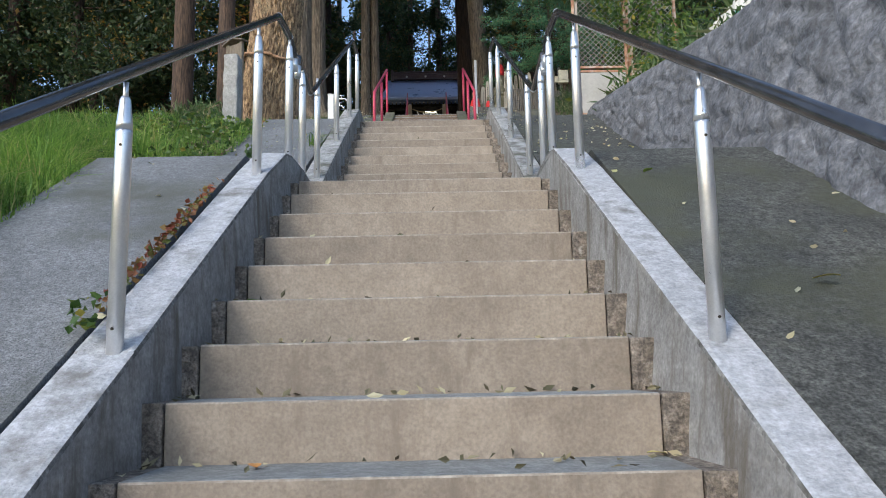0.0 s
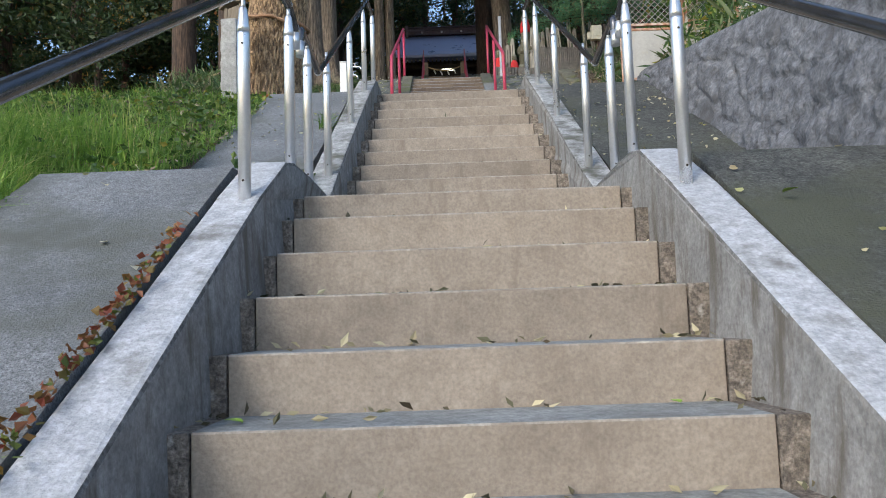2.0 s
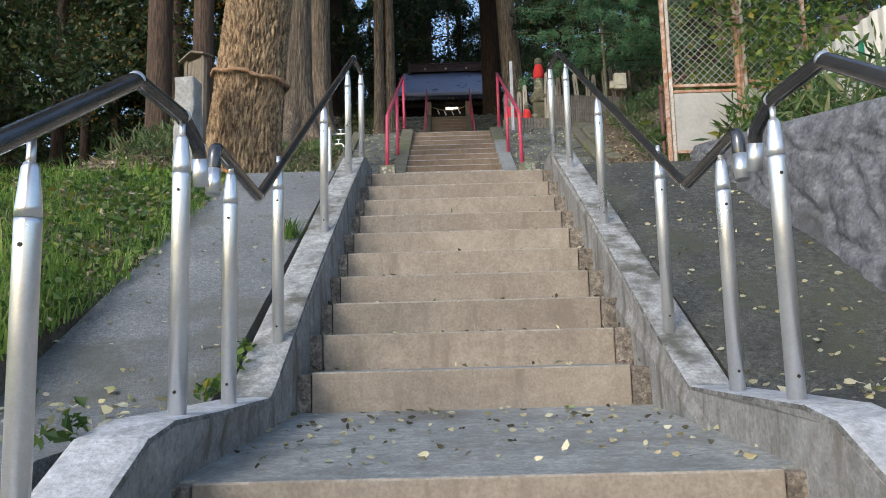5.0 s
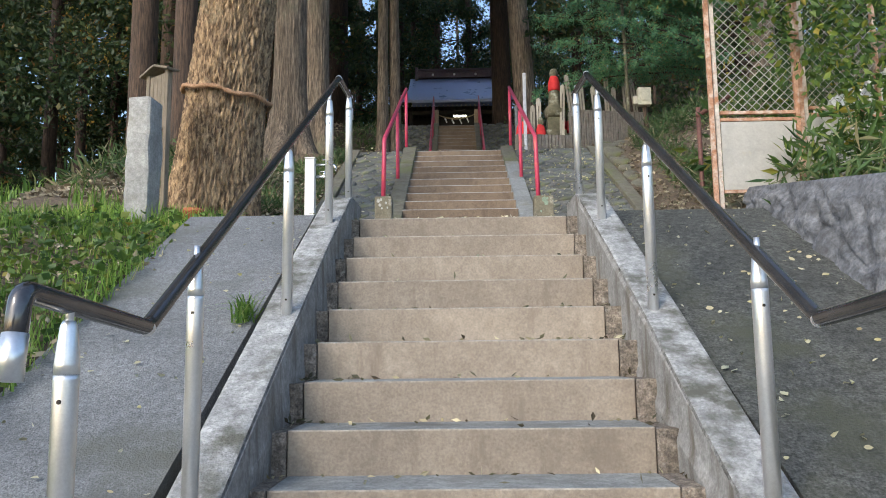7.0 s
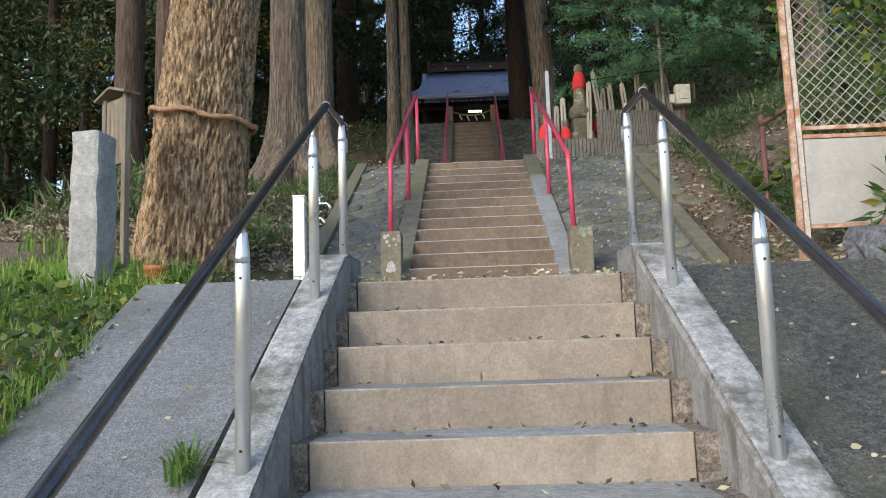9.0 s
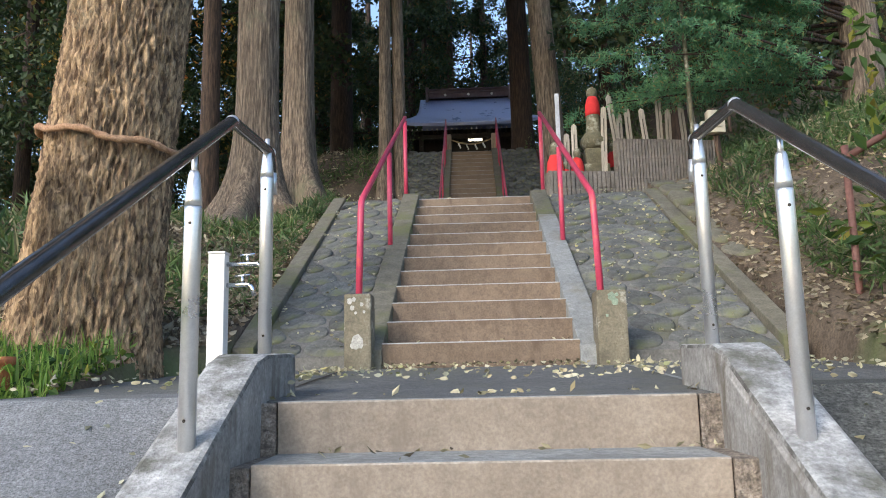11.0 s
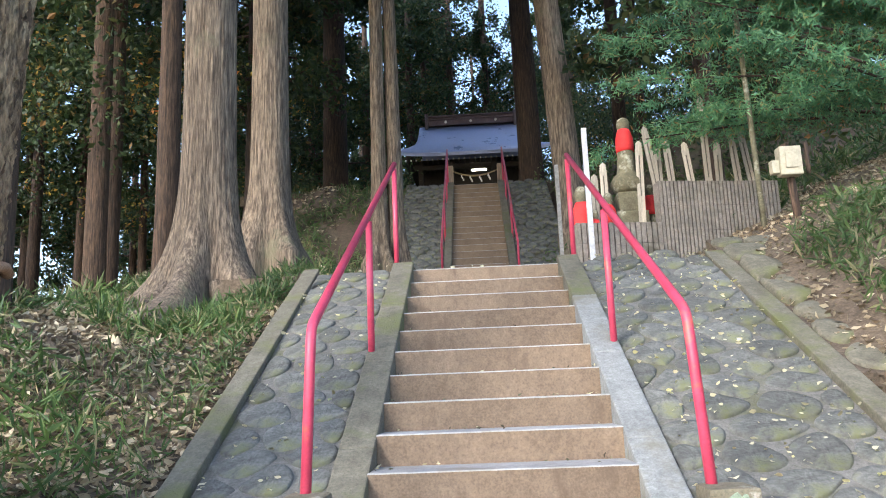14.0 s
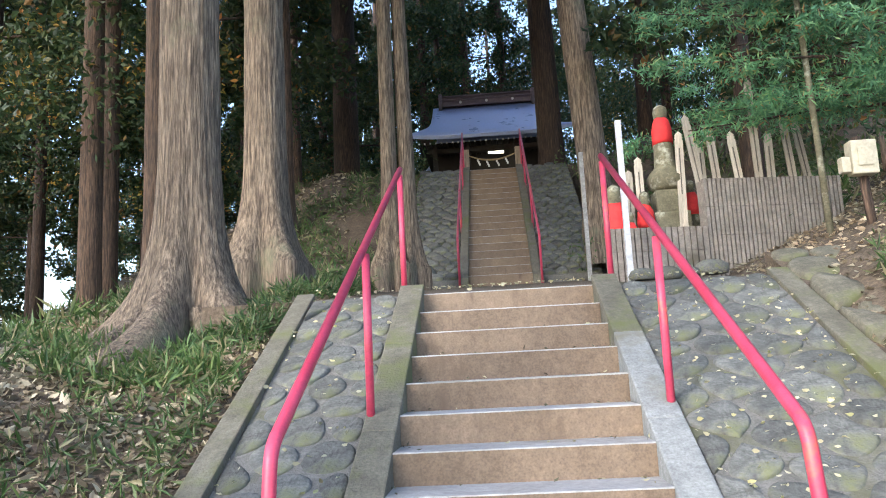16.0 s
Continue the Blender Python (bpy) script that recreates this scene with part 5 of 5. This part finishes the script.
grave_planks()
PALEPOST = surface("bluish_grey_paint", (0.40, 0.42, 0.47), (0.54, 0.56, 0.60), 6, 0.6, bump=0.1, speck=0.1)
for x, y, z, h, r, lab in ((1.03, 15.55, 6.3, 1.42, 0.024, "white square marker post beside the red handrail"), (1.30, 20.6, 6.95, 1.9, 0.03, "grey metal post beside the upper stairs")):
    bm = bmesh.new()
    slab(bm, -r, r, -r, r, -0.1, h, 0.004)
    o = tagged(link("marker_post", bm, PALEPOST if x < 1.1 else GREYSTONE), lab, "post")
    o.location = (x, y, z)
for (x, y, z, s) in ((1.12, 15.55, 6.38, 0.11), (1.34, 15.62, 6.38, 0.13), (1.52, 15.62, 6.4, 0.08), (1.72, 15.7, 6.42, 0.14)):
    o = new("boulder", STONES[int(x * 50) % 10])
    o.matrix_basis = Matrix.Translation((x, y, z)) @ Matrix.Diagonal((s, s * 0.8, s * 0.9, 1))
    tagged(o, "rounded grey boulder at the foot of the wall", "boulder", "boulders along the wall")


def meter_box():
    cream = surface("cream_plastic", (0.42, 0.39, 0.29), (0.52, 0.48, 0.37), 5, 0.6, bump=0.05, speck=0.06)
    t = thing("meter_box", "cream electricity meter box on a leaning dark post", "meter box", (2.72, 15.0, 6.55))
    bm = bmesh.new()
    sweep(bm, [(0.06, 0.06, -0.2), (0.0, 0.05, 0.75)], 0.035, 10)
    part("post", bm, DARKCEDAR, t)
    bm = bmesh.new()
    slab(bm, -0.10, 0.09, -0.07, 0.05, 0.44, 0.70, 0.012)
    part("box_body", bm, cream, t)
    bm = bmesh.new()
    slab(bm, -0.06, 0.05, -0.085, -0.071, 0.50, 0.64, 0.006)
    part("box_door", bm, cream, t)
    bm = bmesh.new()
    slab(bm, -0.17, -0.102, -0.05, 0.03, 0.46, 0.58, 0.01)
    part("junction", bm, cream, t)
    bm = bmesh.new()
    sweep(bm, [(0.14, -0.05, 0.72), (0.14, -0.05, 0.45)], 0.02, 8)
    part("conduit", bm, DARKCEDAR, t)


meter_box()
bm = bmesh.new()
sweep(bm, [(0, 0, -0.3), (-0.02, 0, 1.0), (-0.05, 0, 2.6)], [0.028, 0.025, 0.022], 10)
o = tagged(link("grey_pole", bm, MOSSSTONE), "thin greenish metal pole among the branches", "pole")
o.location = (2.58, 15.35, 6.5)

# ---- plants, grass and fallen leaves ----
def tread_height(x, y):
    """Height of the walked surface at a place on the stairs and landings."""
    if abs(x) < 0.84 and 4.87 < y < 6.31:
        return 2.587 + 0.042 * (y - 4.916)
    for no in (1, 2, 3, 4):
        y0, z0, tread, riser, count, half, full = FLIGHTS[no]
        if abs(x) < full and y0 <= y < y0 + tread * count:
            return z0 + riser * int((y - y0) / tread)
    return way_height(y)


NR = np.random.RandomState(77)


def on_ground(n, x0, x1, y0, y1, lift=0.0, height=ground):
    p = np.stack([NR.uniform(x0, x1, n), NR.uniform(y0, y1, n), np.zeros(n)], 1)
    for q in p:
        q[2] = height(q[0], q[1]) + lift
    return p


p = on_ground(52000, -4.6, -1.74, 0.5, 7.0)
keep = NR.rand(len(p)) > np.clip((p[:, 1] - 5.6) / 1.6, 0, 0.8)
p = p[keep]
tuft = np.array([0.75 + 0.9 * noise.noise((q[0] * 2.3, q[1] * 2.3, 2.0)) for q in p])
edge = np.clip(0.35 + (-1.74 - p[:, 0]) * 2.2, 0.35, 1)
tagged(blades("grass", p, 0.35 * edge * np.clip(tuft, 0.35, 1.3), 0.0038, GRASS, 1, 1.5), "lush tall green grass along the asphalt slope", "grass", kind="stuff")
p = on_ground(17000, -4.8, -1.72, 6.0, 9.6)
tuft = np.array([0.7 + 1.2 * noise.noise((q[0] * 2.6, q[1] * 2.6, 4.0)) for q in p])
tagged(blades("grass", p, 0.15 * np.clip(tuft, 0.3, 1.6), 0.0032, GRASS, 5, 1.5), "short uneven grass with weeds on the slope", "grass", kind="stuff")
p = on_ground(5200, -4.4, -1.72, 5.6, 10.4, 0.02)
p[:, 2] += NR.rand(len(p)) * 0.07
tagged(kites("weeds", p, 0.05, 0.7, BROADLEAF, seed=14, flat=0.5, up=0.25), "low broad-leaved weeds mixed into the grass", "weeds", kind="stuff")
p = on_ground(1500, -3.6, -1.72, 5.6, 10.4, 0.05)
tagged(kites("leaf_litter", p, 0.05, 0.6, LITTER, seed=15, flat=0.7), "dry brown leaves lying in the grass", "leaf litter", kind="stuff")
p = on_ground(7000, -9, -5.2, 1, 14)
tagged(blades("grass", p, 0.35, 0.012, GRASS, 2, 0.9), "tall green grass at the wood's edge", "grass", kind="stuff")
p = on_ground(2600, -3.4, -1.85, 9.2, 10.6)
tagged(blades("grass", p, 0.2, 0.006, GRASS, 3, 0.9), "low grass and weeds round the stone post", "grass", kind="stuff")
# broad weeds in the grass
p = on_ground(650, -2.6, -1.72, 5.2, 10.4, 0.05)
p[:, 2] += NR.rand(len(p)) * 0.12
tagged(kites("weeds", p, 0.06, 0.75, BROADLEAF, seed=4, flat=0.4, up=0.3), "broad-leaved weeds at the edge of the grass", "weeds", kind="stuff")


def patch(name, x0, x1, y0, y1, n, leaf, mat, label, height, width=0.14, seed=0, upz=0.55, thin=0.4):
    p = on_ground(int(n * 1.8), x0, x1, y0, y1)
    keep = np.array([noise.noise((q[0] * 0.9, q[1] * 0.9, seed * 3.0)) > -thin * 0.5 + 0.0 * q[2] for q in p])
    p = p[keep][:n]
    p[:, 2] += NR.rand(len(p)) ** 1.5 * height
    tagged(kites(name, p, leaf, width, mat, seed=seed, up=upz), label, "undergrowth", kind="stuff")


patch("bamboo_grass", -3.0, -1.55, 13.4, 18.5, 9000, 0.12, SASA, "bamboo grass round the cedar roots", 0.14, seed=15, thin=0.5)
patch("bamboo_grass", -4.2, -1.56, 11.4, 18.5, 9000, 0.13, SASA, "low bamboo grass on the wooded bank", 0.14, seed=1, thin=0.2)
patch("bamboo_grass", -3.7, -1.56, 11.6, 15.2, 4200, 0.105, SASA, "tufts of bamboo grass among the dry leaves", 0.11, seed=21, thin=0.25)
patch("bamboo_grass", 2.3, 4.6, 10.3, 14.2, 11000, 0.13, SASA, "bamboo grass with pale edges on the bank", 0.25, seed=2, thin=0.6)
patch("bamboo_grass", 2.9, 4.6, 13.6, 15.4, 900, 0.14, SASA, "sparse bamboo grass on the bank", 0.1, seed=12, thin=0.1)
patch("bamboo_grass", -6.5, -3.0, 11.5, 24, 5000, 0.2, SASA, "low bamboo grass under the cedars", 0.2, seed=3, thin=-0.1)
patch("bamboo_grass", -5, -1.8, 18, 27, 5000, 0.2, SASA, "dark undergrowth below the shrine", 0.25, seed=4, thin=0.1)
patch("bamboo_grass", 1.8, 6, 16.2, 27, 7000, 0.2, SASA, "dark undergrowth behind the graves", 0.3, seed=5, thin=0.1)
patch("bamboo_grass", 2.1, 5.5, 3.0, 9.6, 5000, 0.2, SASA, "bamboo grass above the retaining wall", 0.4, seed=6, thin=0.4)

# litter of brown leaves on the forest floor
p = on_ground(26000, -4.6, -1.53, 10.9, 18.0, 0.012)
tagged(kites("leaf_litter", p, 0.062, 0.5, LITTER, seed=7, flat=0.6, oval=True), "brown dry leaf litter on the bank", "leaf litter", kind="stuff")
p = on_ground(12000, -12, -3, 11, 30, 0.012)
tagged(kites("leaf_litter", p, 0.11, 0.6, LITTER, seed=8, flat=0.75), "brown leaf litter under the cedars", "leaf litter", kind="stuff")
p = on_ground(16000, 1.95, 5.0, 9.6, 22, 0.01)
tagged(kites("leaf_litter", p, 0.055, 0.55, LITTER, seed=9, flat=0.75), "brown leaf litter on the bank beside the graves", "leaf litter", kind="stuff")


def fallen(name, n, x0, x1, y0, y1, size, mat, label, seed, height=tread_height, lift=0.008):
    p = on_ground(n, x0, x1, y0, y1, lift, height)
    tagged(kites(name, p, size * 0.9, 0.62, mat, seed=seed, flat=0.8, oval=True), label, "fallen leaves", kind="stuff")


fallen("fallen_leaves", 210, -0.78, 0.78, 9.3, 11.1, 0.035, PALELEAF, "pale yellow leaves lying on the second landing", 11, lift=0.012)
fallen("fallen_leaves", 90, -0.86, -0.74, 9.55, 10.7, 0.045, PALELEAF, "pale leaves gathered along the joint of the landing", 41, lift=0.014)
fallen("fallen_leaves", 60, 0.72, 0.95, 9.55, 11.0, 0.04, PALELEAF, "pale leaves gathered beside the cheek wall", 42, lift=0.014)
fallen("fallen_leaves", 110, -0.6, 0.6, 10.98, 11.12, 0.03, STEPLEAF, "bits of dry leaf at the foot of the middle stairs", 43, lift=0.014)
fallen("fallen_leaves", 190, 0.98, 1.93, 9.3, 11.1, 0.035, PALELEAF, "pale yellow leaves on the asphalt landing", 12, lift=0.012)
fallen("fallen_leaves", 50, -1.8, -0.98, 9.3, 11.1, 0.04, PALELEAF, "pale yellow leaves on the asphalt landing", 13, lift=0.012)
fallen("fallen_leaves", 90, -0.78, 0.78, 5.01, 6.28, 0.034, STEPLEAF, "bits of dry leaf on the first landing", 34)
fallen("fallen_leaves", 110, -0.78, 0.78, 5.01, 6.28, 0.034, PALELEAF, "pale leaves on the first landing", 14)
fallen("fallen_leaves", 230, 0.98, 1.92, 5.0, 9.2, 0.036, PALELEAF, "pale leaves scattered on the asphalt slope", 15, lift=0.01)
fallen("fallen_leaves", 60, 1.0, 1.92, 4.98, 5.9, 0.05, PALELEAF, "drift of pale leaves at the foot of the slope", 25, lift=0.012)
fallen("fallen_leaves", 130, -1.78, -0.98, 5.0, 9.2, 0.036, PALELEAF, "pale leaves scattered on the asphalt slope", 16, lift=0.01)
fallen("fallen_leaves", 60, -1.78, -1.05, 4.98, 5.9, 0.05, PALELEAF, "drift of pale leaves at the foot of the slope", 26, lift=0.012)
fallen("fallen_leaves", 40, 0.98, 1.92, -1.0, 4.9, 0.04, PALELEAF, "few pale leaves on the asphalt slope", 17, lift=0.016)
fallen("fallen_leaves", 18, -1.78, -0.98, -1.0, 4.9, 0.04, PALELEAF, "few pale leaves on the asphalt slope", 18, lift=0.016)
fallen("fallen_leaves", 420, 0.77, 1.76, 11.2, 14.5, 0.034, PALELEAF, "pale leaves on the cobbled slope", 19, lift=0.075)
fallen("fallen_leaves", 130, -1.36, -0.77, 11.2, 14.5, 0.036, PALELEAF, "pale leaves on the cobbled slope", 20, lift=0.075)
fallen("fallen_leaves", 200, -1.6, 1.8, 14.6, 22, 0.045, PALELEAF, "pale leaves on the third landing", 21, lift=0.03)


def step_litter(no, per, seed, big):
    """Bits of leaf gathered at the back and the ends of each tread."""
    y0, z0, tread, riser, count, half, full = FLIGHTS[no]
    rg = np.random.RandomState(seed)
    pts = []
    for i in range(count - (no == 1)):
        for _ in range(per):
            back = rg.rand() < 0.6
            x = rg.uniform(-full, full) if rg.rand() < 0.72 else (full - 0.14 * rg.rand()) * rg.choice((-1, 1))
            y = y0 + i * tread + (tread - 0.03 - 0.05 * rg.rand() if back else rg.uniform(0.02, tread - 0.02))
            pts.append((x, y, z0 + riser * i + 0.006))
    tagged(kites("step_leaves", pts, big, 0.42, STEPLEAF, seed=seed, flat=0.6), "small bits of dry leaf on the treads", "fallen leaves", kind="stuff")


step_litter(1, 42, 31, 0.045)
step_litter(2, 32, 32, 0.042)
step_litter(3, 14, 33, 0.032)


def single_leaf(x, y, z, size, turn, mat, label):
    bm = bmesh.new()
    n = 9
    a = [bm.verts.new((0.5 * size * math.sin(math.pi * k / n) ** 0.8 * 0.62, size * k / n, 0.10 * size * math.sin(2.4 * k / n) + 0.04 * size)) for k in range(n + 1)]
    m = [bm.verts.new((0, size * k / n, 0.10 * size * math.sin(2.4 * k / n))) for k in range(n + 1)]
    b = [bm.verts.new((-0.5 * size * math.sin(math.pi * k / n) ** 0.8 * 0.62, size * k / n, 0.10 * size * math.sin(2.4 * k / n) + 0.05 * size)) for k in range(n + 1)]
    for k in range(n):
        bm.faces.new((m[k], a[k], a[k + 1], m[k + 1]))
        bm.faces.new((b[k], m[k], m[k + 1], b[k + 1]))
    bmesh.ops.remove_doubles(bm, verts=bm.verts[:], dist=1e-5)
    o = tagged(link("leaf", bm, mat, smooth=True), label, "leaf")
    o.matrix_basis = pose(x, y, z + 0.006, 0, 0, turn)


GREENLEAF = surface("fresh_green_leaf", (0.22, 0.38, 0.04), (0.32, 0.48, 0.07), 20, 0.5, bump=0.1)
ORANGELEAF = surface("orange_leaf", (0.50, 0.20, 0.04), (0.62, 0.30, 0.08), 20, 0.6, bump=0.1)
YELLOWLEAF = surface("yellow_leaf", (0.55, 0.48, 0.14), (0.66, 0.58, 0.22), 20, 0.6, bump=0.1)
for x, y, sz, tr, m, lab in ((-0.62, 3.42, 0.065, 60, GREENLEAF, "fresh green leaf lying on a tread"), (0.56, 3.56, 0.05, 10, GREENLEAF, "fresh green leaf lying on a tread"),
                             (-0.42, 2.50, 0.06, 20, ORANGELEAF, "orange leaf lying on a tread"), (0.72, 2.63, 0.06, 100, YELLOWLEAF, "yellow leaf lying on a tread"),
                             (0.12, 4.42, 0.055, 80, YELLOWLEAF, "yellow leaf lying on a tread"), (0.42, 6.2, 0.06, 30, GREENLEAF, "green leaf lying on the landing"),
                             (1.32, 2.9, 0.085, 250, YELLOWLEAF, "large pale yellow leaf on the asphalt"), (1.12, 4.1, 0.07, 200, GREENLEAF, "yellow-green leaf on the asphalt")):
    single_leaf(x, y, (tread_height(x, y) if abs(x) < 0.8 else way_height(y) + 0.014), sz, tr, m, lab)

for x, y, sz, tr, m in ((-0.935, 1.98, 0.085, 75, ORANGELEAF), (-0.905, 2.03, 0.06, 200, ORANGELEAF), (-0.96, 1.86, 0.07, 130, YELLOWLEAF)):
    single_leaf(x, y, 0.562 * (y + 2.0) - 1.046, sz, tr, m, "curled autumn leaf lying on the cheek wall")

# ivy and weeds in the crack beside the west cheek
pts = []
rg = np.random.RandomState(3)
for yc, w, n in ((1.55, 0.12, 60), (1.9, 0.1, 30), (2.95, 0.10, 50), (3.2, 0.12, 70), (3.45, 0.10, 60), (3.7, 0.12, 70), (3.95, 0.06, 20)):
    q = rg.normal(0, 1, (n, 3)) * (0.013, w, 0.012)
    for d in q:
        y = yc + d[1]
        pts.append((-0.975 + d[0], y, way_height(y) + 0.02 + abs(d[2])))
tagged(kites("ivy", pts, 0.029, 0.8, REDLEAF, seed=5, flat=0.3), "reddish ivy growing in the crack beside the cheek wall", "ivy", kind="stuff")
pts = []
for yc, xx, n in ((2.66, -0.97, 26), (5.75, -0.94, 30), (6.05, -0.93, 40), (4.75, -0.97, 25), (1.2, -0.98, 30)):
    q = rg.normal(0, 1, (n, 3)) * (0.022, 0.055, 0.03)
    for d in q:
        pts.append((xx + d[0], yc + d[1], way_height(yc + d[1]) + 0.04 + abs(d[2])))
tagged(kites("green_weeds", pts, 0.042, 0.8, BROADLEAF, seed=6, flat=0.3), "green weeds sprouting in the crack", "weeds", kind="stuff")
for xx, yc in ((-1.03, 7.55), (-1.02, 7.5)):
    q = np.stack([rg.normal(xx, 0.02, 40), rg.normal(yc, 0.03, 40), np.full(40, way_height(yc))], 1)
    tagged(blades("grass_tuft", q, 0.15, 0.004, GRASS, 12, 2.2), "green grass tuft growing in the crack", "grass", kind="stuff")


# overhanging boughs of a near cedar beyond the east side
def boughs():
    t = thing("overhanging_cedar", "near cedar with low green overhanging boughs", "tree", (4.7, 15.6, 7.15))
    part("trunk", trunk_mesh(0.22, 13, 1.4, (0, 0), n=40, seed=51), CEDAR, t)
    rg = np.random.RandomState(9)
    pts = []
    bm = bmesh.new()
    for i in range(40):
        z = rg.uniform(0.45, 2.3)
        a = rg.uniform(2.75, 3.75)
        L = rg.uniform(1.6, 3.6)
        dr = rg.uniform(0.05, 0.16)
        f = lambda q: (math.cos(a) * L * q, math.sin(a) * L * q, z + L * (0.12 * q - dr * q * q))
        sweep(bm, [f(q) for q in (0, 0.3, 0.6, 0.95)], [0.03, 0.02, 0.012, 0.005], 6, cap=False)
        for k in range(26):
            q = rg.uniform(0.25, 1.0)
            b = np.array(f(q))
            side = a + rg.choice((-1, 1)) * rg.uniform(0.5, 1.2)
            l2 = rg.uniform(0.15, 0.5) * (1.2 - q * 0.6)
            m = 46
            s = rg.uniform(0, 1, m)
            w = rg.normal(0, 0.028, (m, 3))
            pts.append(b + np.stack([np.cos(side) * l2 * s, np.sin(side) * l2 * s, -0.28 * l2 * s * s - 0.04 * s], 1) + w)
    part("branchwork", bm, DARKCEDAR, t)["kind"] = "stuff"
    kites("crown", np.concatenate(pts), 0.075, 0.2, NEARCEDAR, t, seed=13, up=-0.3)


boughs()

# broad-leaved shrubs about the fence and above the wall
thicket("shrub", [(2.62, 9.6, 5.72, 0.28), (2.9, 9.5, 5.45, 0.36), (2.3, 9.65, 6.02, 0.22), (2.35, 9.65, 6.2, 0.34), (2.75, 9.55, 6.05, 0.42), (3.1, 9.6, 5.8, 0.45), (2.0, 9.75, 6.45, 0.34), (2.5, 9.6, 6.7, 0.6), (1.7, 10.2, 6.6, 0.3), (2.95, 10.3, 5.5, 0.4)], 1, 1500, 0.075, BROADLEAF, "yellow-green broad leaves hanging over the fence", 21, width=0.6)
thicket("shrub", [(2.5, 9.62, 4.72, 0.2), (2.68, 9.55, 4.95, 0.27), (3.0, 9.4, 5.0, 0.35), (2.75, 9.1, 4.75, 0.25)], 1, 1900, 0.13, BROADLEAF, "dark long-leaved shrub beside the white panel", 22, width=0.28)
thicket("shrub", [(3.0, 8.2, 4.75, 0.3), (3.2, 7.2, 4.55, 0.35), (3.3, 6.2, 4.4, 0.3), (3.5, 5.0, 4.3, 0.4), (2.9, 8.8, 5.0, 0.3)], 1, 900, 0.12, BROADLEAF, "tangled shrubs above the retaining wall", 23, width=0.3)
thicket("shrub", [(2.7, 11.2, 5.3, 0.5), (3.1, 10.9, 5.9, 0.5), (3.6, 11.4, 6.4, 0.6), (2.9, 11.8, 6.6, 0.5), (4.4, 8.5, 6.3, 0.8), (5.0, 10.2, 6.6, 0.9), (5.2, 12, 7.0, 1.0), (4.4, 11.5, 7.2, 0.7), (5.6, 7.0, 6.2, 0.9), (4.8, 6.0, 5.9, 0.7)], 1, 420, 0.13, BROADLEAF, "leafy shrubs behind the sheet-metal fence", 24, width=0.5)
thicket("shrub", [(-1.75, 22.6, 8.6, 0.4), (-1.9, 24.0, 9.5, 0.4), (-1.9, 26, 10.4, 0.5), (1.95, 24, 9.4, 0.4), (1.7, 26.8, 10.5, 0.3), (1.3, 20.9, 7.4, 0.3)], 1, 700, 0.1, SASA, "dark evergreen shrubs beside the upper stairs", 27, width=0.3)
